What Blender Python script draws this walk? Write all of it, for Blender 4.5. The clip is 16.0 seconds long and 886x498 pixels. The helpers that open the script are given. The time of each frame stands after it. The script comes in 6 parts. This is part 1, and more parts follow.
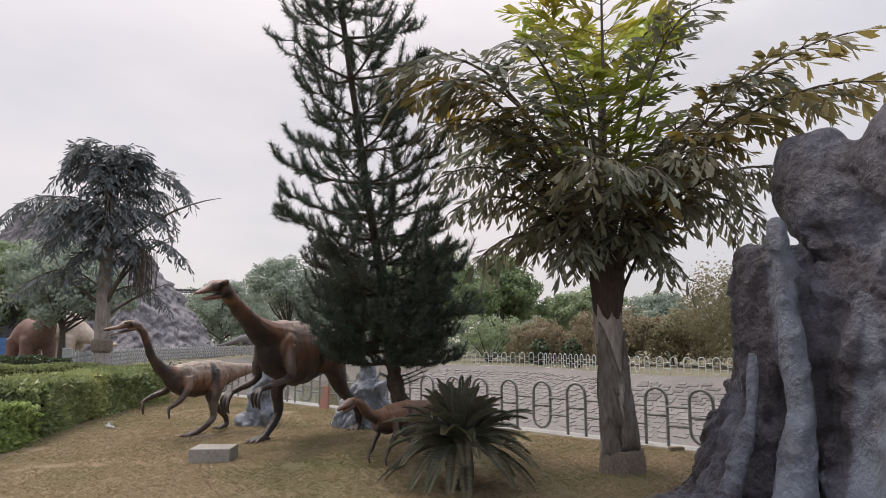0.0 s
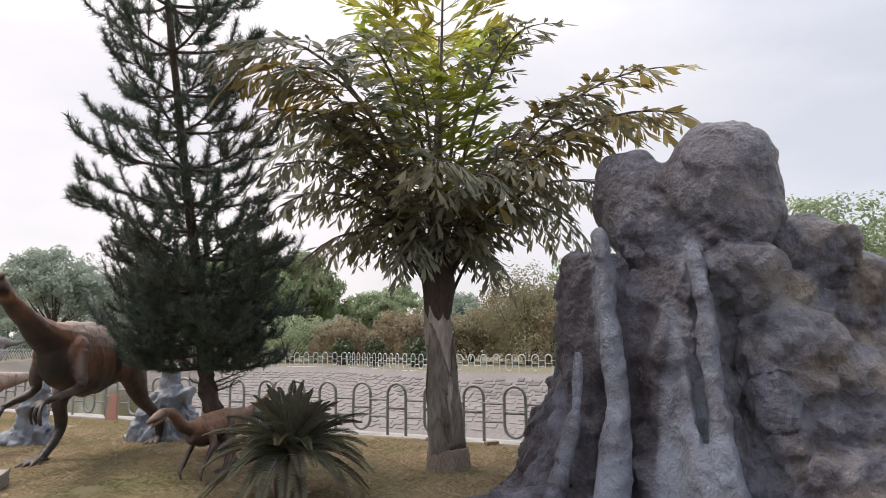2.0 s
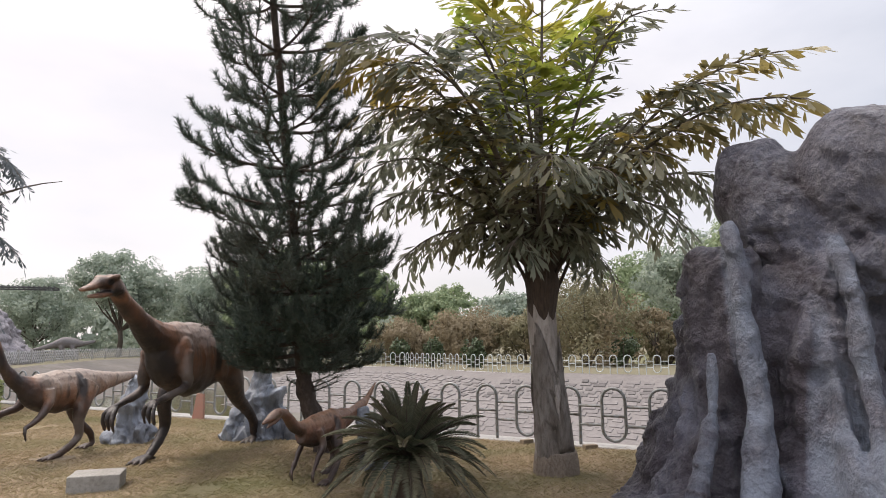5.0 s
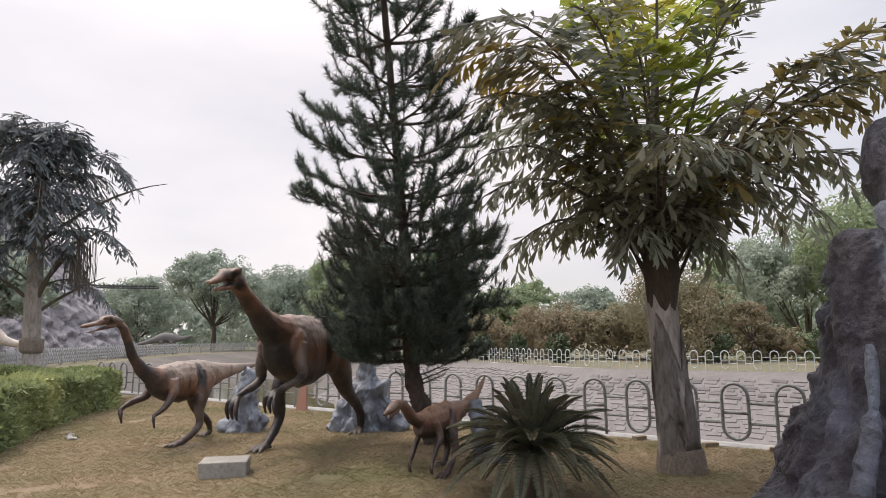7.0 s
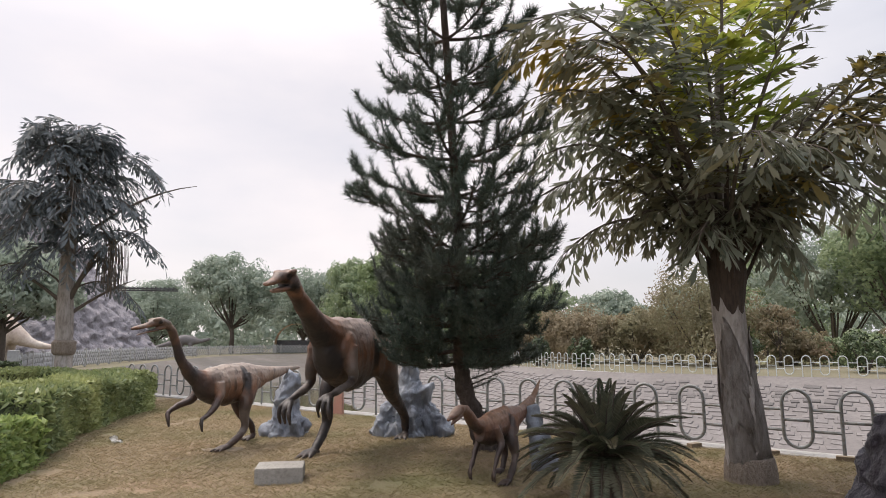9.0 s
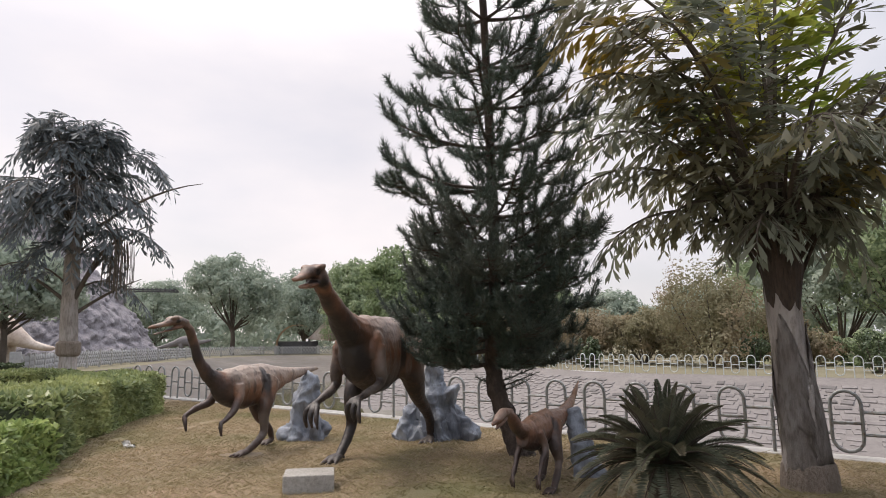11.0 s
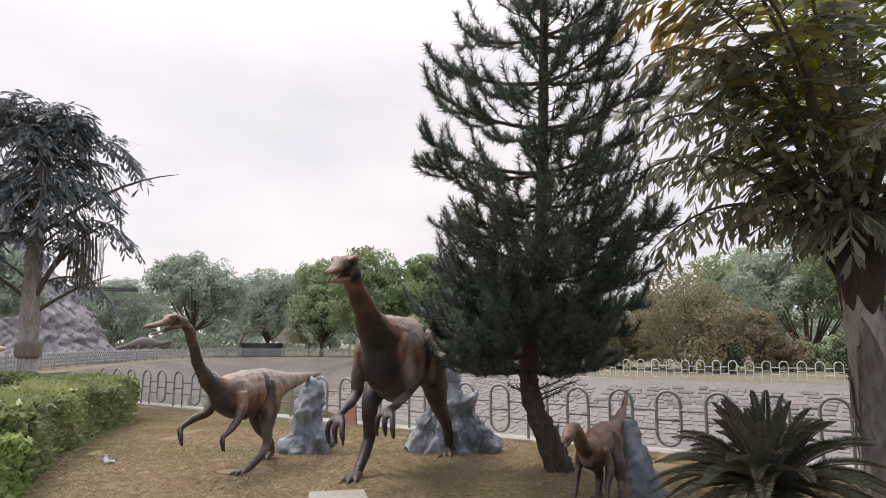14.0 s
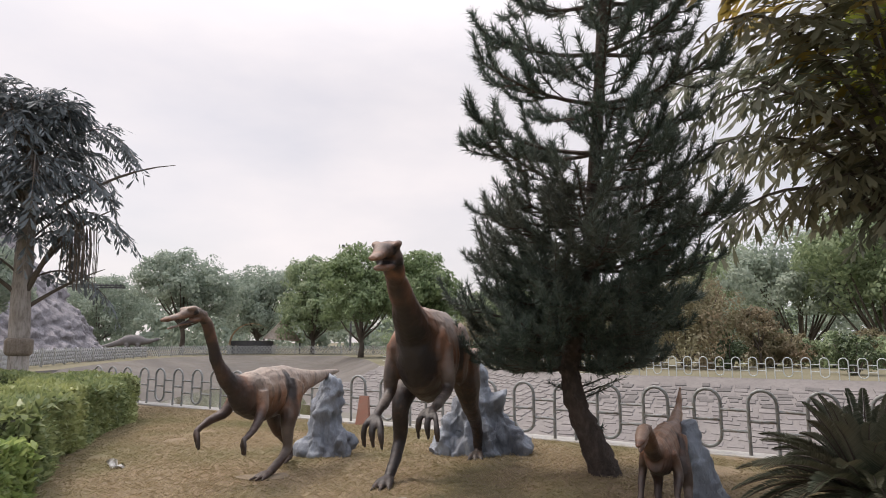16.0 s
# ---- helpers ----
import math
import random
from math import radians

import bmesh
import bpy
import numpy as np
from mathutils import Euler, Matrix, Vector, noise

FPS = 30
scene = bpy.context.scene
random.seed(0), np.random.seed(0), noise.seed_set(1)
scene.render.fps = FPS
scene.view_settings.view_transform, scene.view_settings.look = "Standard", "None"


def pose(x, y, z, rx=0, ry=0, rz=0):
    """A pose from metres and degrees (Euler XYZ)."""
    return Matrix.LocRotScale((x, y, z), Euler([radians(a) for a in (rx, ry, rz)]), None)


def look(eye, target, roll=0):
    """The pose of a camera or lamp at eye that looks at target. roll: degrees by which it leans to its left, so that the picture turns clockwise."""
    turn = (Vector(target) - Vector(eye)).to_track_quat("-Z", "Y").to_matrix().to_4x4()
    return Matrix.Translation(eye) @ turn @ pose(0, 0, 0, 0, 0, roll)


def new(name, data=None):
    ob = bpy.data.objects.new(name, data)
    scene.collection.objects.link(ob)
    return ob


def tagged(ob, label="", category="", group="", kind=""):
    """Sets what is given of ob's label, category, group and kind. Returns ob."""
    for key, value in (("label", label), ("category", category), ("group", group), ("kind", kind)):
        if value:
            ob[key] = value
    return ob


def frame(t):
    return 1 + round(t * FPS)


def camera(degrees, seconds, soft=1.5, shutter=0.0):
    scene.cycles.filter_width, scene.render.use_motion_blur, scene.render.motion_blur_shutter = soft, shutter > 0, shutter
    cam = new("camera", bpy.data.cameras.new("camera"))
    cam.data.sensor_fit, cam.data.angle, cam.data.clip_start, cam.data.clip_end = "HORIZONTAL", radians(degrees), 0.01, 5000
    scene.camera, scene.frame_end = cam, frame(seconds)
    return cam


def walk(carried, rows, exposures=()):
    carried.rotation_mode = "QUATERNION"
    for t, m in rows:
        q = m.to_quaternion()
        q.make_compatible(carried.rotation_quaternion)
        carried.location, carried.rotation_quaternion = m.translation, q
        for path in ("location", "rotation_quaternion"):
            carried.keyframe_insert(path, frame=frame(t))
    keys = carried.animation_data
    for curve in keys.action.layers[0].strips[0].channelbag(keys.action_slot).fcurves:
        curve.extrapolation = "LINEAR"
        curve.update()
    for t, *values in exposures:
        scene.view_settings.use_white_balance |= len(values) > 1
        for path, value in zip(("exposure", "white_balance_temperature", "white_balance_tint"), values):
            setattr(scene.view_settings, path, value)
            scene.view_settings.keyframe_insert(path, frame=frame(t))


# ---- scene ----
cam = camera(69.8, 16.0, soft=0.9)
PATH = [
    (0, (0.274, 0.214, 1.641), (-0.282, 2.113, 1.93), 0.2),
    (0.5, (0.15, 0.219, 1.638), (-0.136, 2.176, 1.935), -0.1),
    (1, (0.054, 0.224, 1.649), (-0.05, 2.198, 1.949), -0.4),
    (1.5, (-0.06, 0.28, 1.67), (-0.043, 2.259, 1.959), -0.6),
    (2, (-0.184, 0.342, 1.674), (-0.125, 2.321, 1.959), -0.4),
    (2.5, (-0.354, 0.407, 1.679), (-0.28, 2.385, 1.966), -0.6),
    (3, (-0.491, 0.464, 1.681), (-0.418, 2.442, 1.967), -0.6),
    (3.5, (-0.64, 0.508, 1.669), (-0.569, 2.485, 1.962), -0.6),
    (4, (-0.728, 0.523, 1.679), (-0.691, 2.501, 1.97), -0.6),
    (4.5, (-0.77, 0.514, 1.672), (-0.812, 2.492, 1.965), -0.7),
    (4.7, (-0.829, 0.522, 1.678), (-0.888, 2.501, 1.965), -0.6),
    (6.8, (-1.359, 0.616, 1.638), (-1.658, 2.571, 1.934), -0.3),
    (7, (-1.401, 0.647, 1.63), (-1.721, 2.602, 1.906), -0.4),
    (7.5, (-1.535, 0.689, 1.611), (-1.918, 2.629, 1.915), -0.1),
    (8, (-1.645, 0.75, 1.623), (-1.995, 2.699, 1.899), 0.1),
    (8.5, (-1.848, 0.731, 1.623), (-2.21, 2.676, 1.916), -0.5),
    (9, (-1.968, 0.742, 1.635), (-2.329, 2.688, 1.921), -0.2),
    (9.2, (-2.014, 0.74, 1.627), (-2.375, 2.685, 1.917), -0.3),
    (11.5, (-2.625, 1.217, 1.614), (-2.982, 3.164, 1.902), -0.3),
    (12, (-2.777, 1.312, 1.622), (-3.14, 3.26, 1.897), -0.3),
    (12.5, (-2.949, 1.449, 1.633), (-3.289, 3.4, 1.916), -0.4),
    (13, (-3.134, 1.564, 1.625), (-3.438, 3.52, 1.909), -0.3),
    (13.5, (-3.328, 1.722, 1.611), (-3.596, 3.684, 1.89), -0.2),
    (14, (-3.487, 1.83, 1.624), (-3.73, 3.792, 1.922), 0.1),
    (14.5, (-3.667, 1.956, 1.623), (-3.854, 3.935, 1.845), -0.3),
    (15, (-3.814, 2.082, 1.603), (-4.016, 4.061, 1.814), -0.1),
    (15.5, (-3.977, 2.185, 1.609), (-4.188, 4.154, 1.89), 0.0),
    (16, (-4.113, 2.324, 1.596), (-4.319, 4.292, 1.886), -0.0),
]
walk(cam, [(t, look(eye, target, roll)) for t, eye, target, roll in PATH], [(0.0, -0.10), (0.5, 0.10), (1.5, 0.24), (4.5, 0.28), (7.0, 0.14), (12.5, 0.14), (14.0, 0.16), (15.5, 0.16), (16.0, 0.08)])

# ---- light: hazy bright sky, soft sun behind thin cloud ----
SUN_ELEV, SUN_ROT = radians(60), radians(-70)
world = bpy.data.worlds.new("sky")
scene.world = world
world.use_nodes = True
wn, wl = world.node_tree.nodes, world.node_tree.links
wn.clear()
w_out = wn.new("ShaderNodeOutputWorld")
w_bg = wn.new("ShaderNodeBackground")
w_sky = wn.new("ShaderNodeTexSky")
w_sky.sky_type = "NISHITA"
w_sky.sun_disc = False
w_sky.sun_elevation, w_sky.sun_rotation = SUN_ELEV, SUN_ROT
w_sky.air_density, w_sky.dust_density, w_sky.ozone_density = 1.0, 2.5, 1.2
w_dim = wn.new("ShaderNodeMix")
w_dim.data_type, w_dim.blend_type = "RGBA", "MULTIPLY"
w_dim.inputs["Factor"].default_value = 1.0
w_dim.inputs["B"].default_value = (0.10, 0.10, 0.10, 1)
w_tc = wn.new("ShaderNodeTexCoord")
w_map = wn.new("ShaderNodeMapping")
w_map.inputs["Scale"].default_value = (1.0, 1.0, 2.6)
w_noise = wn.new("ShaderNodeTexNoise")
w_noise.inputs["Scale"].default_value = 2.2
w_noise.inputs["Detail"].default_value = 6.0
w_noise.inputs["Roughness"].default_value = 0.5
w_ramp = wn.new("ShaderNodeValToRGB")
w_ramp.color_ramp.elements[0].position = 0.35
w_ramp.color_ramp.elements[0].color = (0.68, 0.68, 0.68, 1)
w_ramp.color_ramp.elements[1].position = 0.70
w_ramp.color_ramp.elements[1].color = (1, 1, 1, 1)
w_mix = wn.new("ShaderNodeMix")
w_mix.data_type = "RGBA"
wl.new(w_tc.outputs["Generated"], w_map.inputs["Vector"])
wl.new(w_map.outputs["Vector"], w_noise.inputs["Vector"])
wl.new(w_noise.outputs["Fac"], w_ramp.inputs["Fac"])
wl.new(w_sky.outputs["Color"], w_dim.inputs["A"])
wl.new(w_dim.outputs["Result"], w_mix.inputs["A"])
wl.new(w_ramp.outputs["Color"], w_mix.inputs["Factor"])
wl.new(w_mix.outputs["Result"], w_bg.inputs["Color"])
# thin cloud: brighter towards the zenith
w_sep = wn.new("ShaderNodeSeparateXYZ")
wl.new(w_tc.outputs["Generated"], w_sep.inputs["Vector"])
w_up = wn.new("ShaderNodeMapRange")
w_up.interpolation_type = "SMOOTHSTEP"
w_up.inputs["From Min"].default_value, w_up.inputs["From Max"].default_value = 0.35, 1.0
w_up.inputs["To Min"].default_value, w_up.inputs["To Max"].default_value = 1.0, 2.6
wl.new(w_sep.outputs["Z"], w_up.inputs["Value"])
w_dot = wn.new("ShaderNodeVectorMath")
w_dot.operation = "DOT_PRODUCT"
w_dot.inputs[1].default_value = (-0.94, 0.34, 0.0)
wl.new(w_tc.outputs["Generated"], w_dot.inputs[0])
w_glow = wn.new("ShaderNodeMapRange")
w_glow.interpolation_type = "SMOOTHSTEP"
w_glow.inputs["From Min"].default_value, w_glow.inputs["From Max"].default_value = -0.4, 0.9
w_glow.inputs["To Min"].default_value, w_glow.inputs["To Max"].default_value = 0.90, 1.03
wl.new(w_dot.outputs["Value"], w_glow.inputs["Value"])
w_tint = wn.new("ShaderNodeMix")
w_tint.data_type = "RGBA"
w_tint.inputs["A"].default_value, w_tint.inputs["B"].default_value = (0.865, 0.872, 0.95, 1), (0.945, 0.875, 0.885, 1)
w_side = wn.new("ShaderNodeMapRange")
w_side.interpolation_type = "SMOOTHSTEP"
w_side.inputs["From Min"].default_value, w_side.inputs["From Max"].default_value = -0.45, 0.6
wl.new(w_dot.outputs["Value"], w_side.inputs["Value"])
wl.new(w_side.outputs["Result"], w_tint.inputs["Factor"])
wl.new(w_tint.outputs["Result"], w_mix.inputs["B"])
w_mul = wn.new("ShaderNodeMath")
w_mul.operation = "MULTIPLY"
wl.new(w_up.outputs["Result"], w_mul.inputs[0])
wl.new(w_glow.outputs["Result"], w_mul.inputs[1])
wl.new(w_mul.outputs["Value"], w_bg.inputs["Strength"])
wl.new(w_bg.outputs["Background"], w_out.inputs["Surface"])

sun = new("sun", bpy.data.lights.new("sun", "SUN"))
sun.data.energy, sun.data.angle, sun.data.color = 2.3, radians(14), (1.0, 0.885, 0.775)
sun_dir = Vector((math.sin(SUN_ROT) * math.cos(SUN_ELEV), math.cos(SUN_ROT) * math.cos(SUN_ELEV), math.sin(SUN_ELEV)))
sun.matrix_world = look(sun_dir * 60, (0, 0, 0))


# ---- materials ----
def node_mat(name):
    m = bpy.data.materials.new(name)
    m.use_nodes = True
    nodes, links = m.node_tree.nodes, m.node_tree.links
    return m, nodes, links, nodes["Principled BSDF"]


def mixed(nodes, links, fac, a, b, blend="MIX"):
    n = nodes.new("ShaderNodeMix")
    n.data_type, n.blend_type = "RGBA", blend
    for sock, v in (("Factor", fac), ("A", a), ("B", b)):
        if isinstance(v, (tuple, float, int)):
            n.inputs[sock].default_value = (*v, 1) if isinstance(v, tuple) else v
        else:
            links.new(v, n.inputs[sock])
    return n.outputs["Result"]


def noise_of(nodes, links, vec, scale, detail=5.0, rough=0.55, lo=0.35, hi=0.65):
    n = nodes.new("ShaderNodeTexNoise")
    n.inputs["Scale"].default_value, n.inputs["Detail"].default_value = scale, detail
    n.inputs["Roughness"].default_value = rough
    links.new(vec, n.inputs["Vector"])
    r = nodes.new("ShaderNodeMapRange")
    r.inputs["From Min"].default_value, r.inputs["From Max"].default_value = lo, hi
    links.new(n.outputs["Fac"], r.inputs["Value"])
    return r.outputs["Result"]


def surface(name, base, second, third=None, big=0.8, fine=14.0, rough=0.85, bump=0.25, metal=0.0, stretch=(1, 1, 1), depth=0.02, vary=0.0):
    """Colour at two scales of noise, fine relief."""
    m, nodes, links, bsdf = node_mat(name)
    tc = nodes.new("ShaderNodeTexCoord")
    mp = nodes.new("ShaderNodeMapping")
    mp.inputs["Scale"].default_value = stretch
    links.new(tc.outputs["Object"], mp.inputs["Vector"])
    vec = mp.outputs["Vector"]
    col = mixed(nodes, links, noise_of(nodes, links, vec, big), base, second)
    third = third or tuple(c * 0.6 for c in base)
    fine_fac = noise_of(nodes, links, vec, fine, 6.0, 0.65, 0.45, 0.75)
    col = mixed(nodes, links, fine_fac, col, third)
    if vary:
        info = nodes.new("ShaderNodeObjectInfo")
        r = nodes.new("ShaderNodeMapRange")
        r.inputs["To Min"].default_value, r.inputs["To Max"].default_value = 1 - vary, 1 + vary
        links.new(info.outputs["Random"], r.inputs["Value"])
        hs = nodes.new("ShaderNodeHueSaturation")
        links.new(r.outputs["Result"], hs.inputs["Value"])
        links.new(col, hs.inputs["Color"])
        col = hs.outputs["Color"]
    links.new(col, bsdf.inputs["Base Color"])
    bsdf.inputs["Roughness"].default_value, bsdf.inputs["Metallic"].default_value = rough, metal
    if bump:
        b = nodes.new("ShaderNodeBump")
        b.inputs["Strength"].default_value, b.inputs["Distance"].default_value = bump, depth
        links.new(noise_of(nodes, links, vec, fine * 1.7, 8.0, 0.65, 0.2, 0.8), b.inputs["Height"])
        links.new(b.outputs["Normal"], bsdf.inputs["Normal"])
    return m


def leaf(name, a, b, c=None, through_light=0.35, rough=0.5, spread=0.5):
    """Leaves: each island its own tint, some light through the blade."""
    m, nodes, links, bsdf = node_mat(name)
    geo = nodes.new("ShaderNodeNewGeometry")
    tc = nodes.new("ShaderNodeTexCoord")
    col = mixed(nodes, links, geo.outputs["Random Per Island"], a, b)
    if c:
        col = mixed(nodes, links, noise_of(nodes, links, tc.outputs["Object"], spread, 3.0, 0.5, 0.42, 0.68), col, c)
    links.new(col, bsdf.inputs["Base Color"])
    bsdf.inputs["Roughness"].default_value = rough
    tr = nodes.new("ShaderNodeBsdfTranslucent")
    links.new(col, tr.inputs["Color"])
    mx = nodes.new("ShaderNodeMixShader")
    mx.inputs["Fac"].default_value = through_light
    links.new(bsdf.outputs["BSDF"], mx.inputs[1])
    links.new(tr.outputs["BSDF"], mx.inputs[2])
    links.new(mx.outputs["Shader"], nodes["Material Output"].inputs["Surface"])
    return m


def painted_statue(name, back, flank, belly, z_back, z_belly, neck_x, neck_drop):
    """Weathered fibreglass paint, with streaks: pale back, warm flanks, dark belly and limbs; light from above is put
    into the back and belly tones too.
    """
    m, nodes, links, bsdf = node_mat(name)
    tc = nodes.new("ShaderNodeTexCoord")
    sep = nodes.new("ShaderNodeSeparateXYZ")
    links.new(tc.outputs["Object"], sep.inputs["Vector"])
    wob = noise_of(nodes, links, tc.outputs["Object"], 3.5, 5.0, 0.6, 0.2, 0.8)
    add = nodes.new("ShaderNodeMath")
    add.operation = "MULTIPLY_ADD"
    add.inputs[1].default_value = 0.30
    links.new(wob, add.inputs[0])
    # the darker coat runs up the neck
    neck = nodes.new("ShaderNodeMapRange")
    neck.inputs["From Min"].default_value, neck.inputs["From Max"].default_value = neck_x, neck_x * 1.6
    neck.inputs["To Max"].default_value = -neck_drop
    links.new(sep.outputs["X"], neck.inputs["Value"])
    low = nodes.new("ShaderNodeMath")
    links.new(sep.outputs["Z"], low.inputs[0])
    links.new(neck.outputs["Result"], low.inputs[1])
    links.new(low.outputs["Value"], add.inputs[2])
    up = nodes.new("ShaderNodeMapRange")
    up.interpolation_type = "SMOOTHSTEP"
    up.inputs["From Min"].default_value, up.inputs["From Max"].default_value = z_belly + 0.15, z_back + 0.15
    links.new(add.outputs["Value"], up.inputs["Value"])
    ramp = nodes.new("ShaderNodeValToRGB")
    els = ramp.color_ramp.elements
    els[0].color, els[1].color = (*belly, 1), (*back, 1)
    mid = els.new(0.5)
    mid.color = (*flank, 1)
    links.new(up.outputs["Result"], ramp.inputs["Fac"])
    col = mixed(nodes, links, noise_of(nodes, links, tc.outputs["Object"], 18, 6, 0.7, 0.5, 0.8), ramp.outputs["Color"], tuple(c * 0.45 for c in flank))
    mp = nodes.new("ShaderNodeMapping")
    mp.inputs["Scale"].default_value = (9, 9, 1.2)
    links.new(tc.outputs["Object"], mp.inputs["Vector"])
    col = mixed(nodes, links, noise_of(nodes, links, mp.outputs["Vector"], 1.6, 4, 0.6, 0.53, 0.78), col, tuple(c * 0.22 for c in back))
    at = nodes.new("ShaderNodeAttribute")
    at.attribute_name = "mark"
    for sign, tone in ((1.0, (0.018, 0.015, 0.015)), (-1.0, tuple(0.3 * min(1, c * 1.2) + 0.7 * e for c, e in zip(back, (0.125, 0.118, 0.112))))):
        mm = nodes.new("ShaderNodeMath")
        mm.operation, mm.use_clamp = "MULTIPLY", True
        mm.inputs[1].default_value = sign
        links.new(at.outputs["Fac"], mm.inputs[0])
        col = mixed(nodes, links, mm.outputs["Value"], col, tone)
    links.new(col, bsdf.inputs["Base Color"])
    bsdf.inputs["Roughness"].default_value = 0.5
    b = nodes.new("ShaderNodeBump")
    b.inputs["Strength"].default_value, b.inputs["Distance"].default_value = 0.35, 0.012
    links.new(noise_of(nodes, links, tc.outputs["Object"], 26, 8, 0.7, 0.2, 0.8), b.inputs["Height"])
    links.new(b.outputs["Normal"], bsdf.inputs["Normal"])
    return m


M_GROUND = surface("dry ground", (0.17, 0.15, 0.10), (0.13, 0.125, 0.07), (0.11, 0.09, 0.05), 0.25, 6, 0.95, 0.3)
M_LAWN = surface("sparse dry lawn soil", (0.27, 0.19, 0.12), (0.225, 0.18, 0.115), (0.15, 0.115, 0.065), 0.55, 26, 0.95, 0.7)
lw_n, lw_l = M_LAWN.node_tree.nodes, M_LAWN.node_tree.links
lw_b = lw_n["Principled BSDF"]
lw_tc = lw_n.new("ShaderNodeTexCoord")
lw_c = mixed(lw_n, lw_l, noise_of(lw_n, lw_l, lw_tc.outputs["Object"], 0.45, 4, 0.6, 0.47, 0.66), lw_b.inputs["Base Color"].links[0].from_socket, (0.155, 0.145, 0.07))
lw_c = mixed(lw_n, lw_l, noise_of(lw_n, lw_l, lw_tc.outputs["Object"], 3.2, 5, 0.7, 0.56, 0.80), lw_c, (0.26, 0.195, 0.12))
lw_l.new(lw_c, lw_b.inputs["Base Color"])
M_CONCRETE = surface("weathered concrete", (0.40, 0.39, 0.37), (0.33, 0.32, 0.30), (0.24, 0.23, 0.21), 0.9, 12, 0.9, 0.3)
M_MORTAR = surface("pale mortar of the bank", (0.20, 0.184, 0.175), (0.165, 0.15, 0.143), (0.13, 0.12, 0.115), 0.35, 5, 0.95, 0.4)
M_STONE = surface("grey bank stone", (0.135, 0.123, 0.12), (0.17, 0.157, 0.15), (0.105, 0.096, 0.092), 0.6, 6, 0.9, 0.4, vary=0.28)
M_SLOPE = surface("grey concrete shore", (0.135, 0.122, 0.11), (0.085, 0.078, 0.072), (0.08, 0.066, 0.05), 0.16, 1.2, 0.9, 0.3)
M_SILT = surface("silted channel bed", (0.165, 0.155, 0.135), (0.12, 0.112, 0.09), (0.09, 0.083, 0.065), 0.15, 3, 0.9, 0.2)
M_RAIL = surface("grey-blue rail paint", (0.20, 0.22, 0.225), (0.26, 0.265, 0.255), (0.16, 0.12, 0.09), 2.0, 20, 0.5, 0.15, 0.2)
M_RAILW = surface("pale rail paint", (0.50, 0.55, 0.55), (0.58, 0.60, 0.58), (0.38, 0.38, 0.36), 2.0, 20, 0.5, 0.1)
M_LATT = surface("dull white lattice", (0.40, 0.40, 0.39), (0.33, 0.33, 0.33), (0.30, 0.30, 0.30), 1.5, 9, 0.8, 0.2)
M_ROCK = surface("painted cement rock", (0.135, 0.142, 0.19), (0.034, 0.027, 0.036), (0.21, 0.207, 0.24), 1.9, 9.0, 0.42, 1.0, depth=0.06, stretch=(1, 1, 0.8))
# washes of paint on the rock: pale blue tongues, dark brown heads; lower left just darker
rk_n, rk_l = M_ROCK.node_tree.nodes, M_ROCK.node_tree.links
rk_bsdf = rk_n["Principled BSDF"]
rk_col = rk_bsdf.inputs["Base Color"].links[0].from_socket
rk_at = rk_n.new("ShaderNodeAttribute")
rk_at.attribute_name = "wash"
rk_tc = rk_n.new("ShaderNodeTexCoord")
rk_patch = noise_of(rk_n, rk_l, rk_tc.outputs["Object"], 3.2, 5, 0.5, 0.28, 0.58)
rk_pale = rk_n.new("ShaderNodeMath")
rk_pale.operation = "MULTIPLY"
rk_pale.use_clamp = True
rk_l.new(rk_at.outputs["Fac"], rk_pale.inputs[0])
rk_l.new(rk_patch, rk_pale.inputs[1])
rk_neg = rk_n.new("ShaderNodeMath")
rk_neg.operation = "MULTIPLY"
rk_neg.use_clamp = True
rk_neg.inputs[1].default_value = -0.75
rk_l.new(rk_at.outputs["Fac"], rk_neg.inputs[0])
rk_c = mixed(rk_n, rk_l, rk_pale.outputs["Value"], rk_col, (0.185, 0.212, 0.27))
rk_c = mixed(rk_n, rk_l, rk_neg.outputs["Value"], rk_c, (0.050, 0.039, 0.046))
rk_sep = rk_n.new("ShaderNodeSeparateXYZ")
rk_l.new(rk_tc.outputs["Object"], rk_sep.inputs["Vector"])
rk_side = rk_n.new("ShaderNodeMapRange")
rk_side.inputs["From Min"].default_value, rk_side.inputs["From Max"].default_value = 2.7, 3.6
rk_l.new(rk_sep.outputs["X"], rk_side.inputs["Value"])
rk_och = rk_n.new("ShaderNodeMath")
rk_och.operation, rk_och.use_clamp = "MULTIPLY", True
rk_l.new(rk_side.outputs["Result"], rk_och.inputs[0])
rk_l.new(noise_of(rk_n, rk_l, rk_tc.outputs["Object"], 1.7, 5, 0.6, 0.44, 0.72), rk_och.inputs[1])
rk_c = mixed(rk_n, rk_l, rk_och.outputs["Value"], rk_c, (0.30, 0.255, 0.205))
rk_l.new(rk_c, rk_bsdf.inputs["Base Color"])
M_ROCK_PALE = surface("pale blue-grey cement rock", (0.31, 0.345, 0.40), (0.095, 0.105, 0.13), (0.17, 0.18, 0.20), 2.6, 8, 0.6, 0.6, depth=0.04, stretch=(1, 1, 0.5))
M_VOLCANO = surface("grey crumpled cement mound", (0.33, 0.31, 0.33), (0.24, 0.222, 0.238), (0.16, 0.148, 0.16), 0.5, 3.0, 0.9, 0.7, depth=0.25, stretch=(1, 1, 0.7))
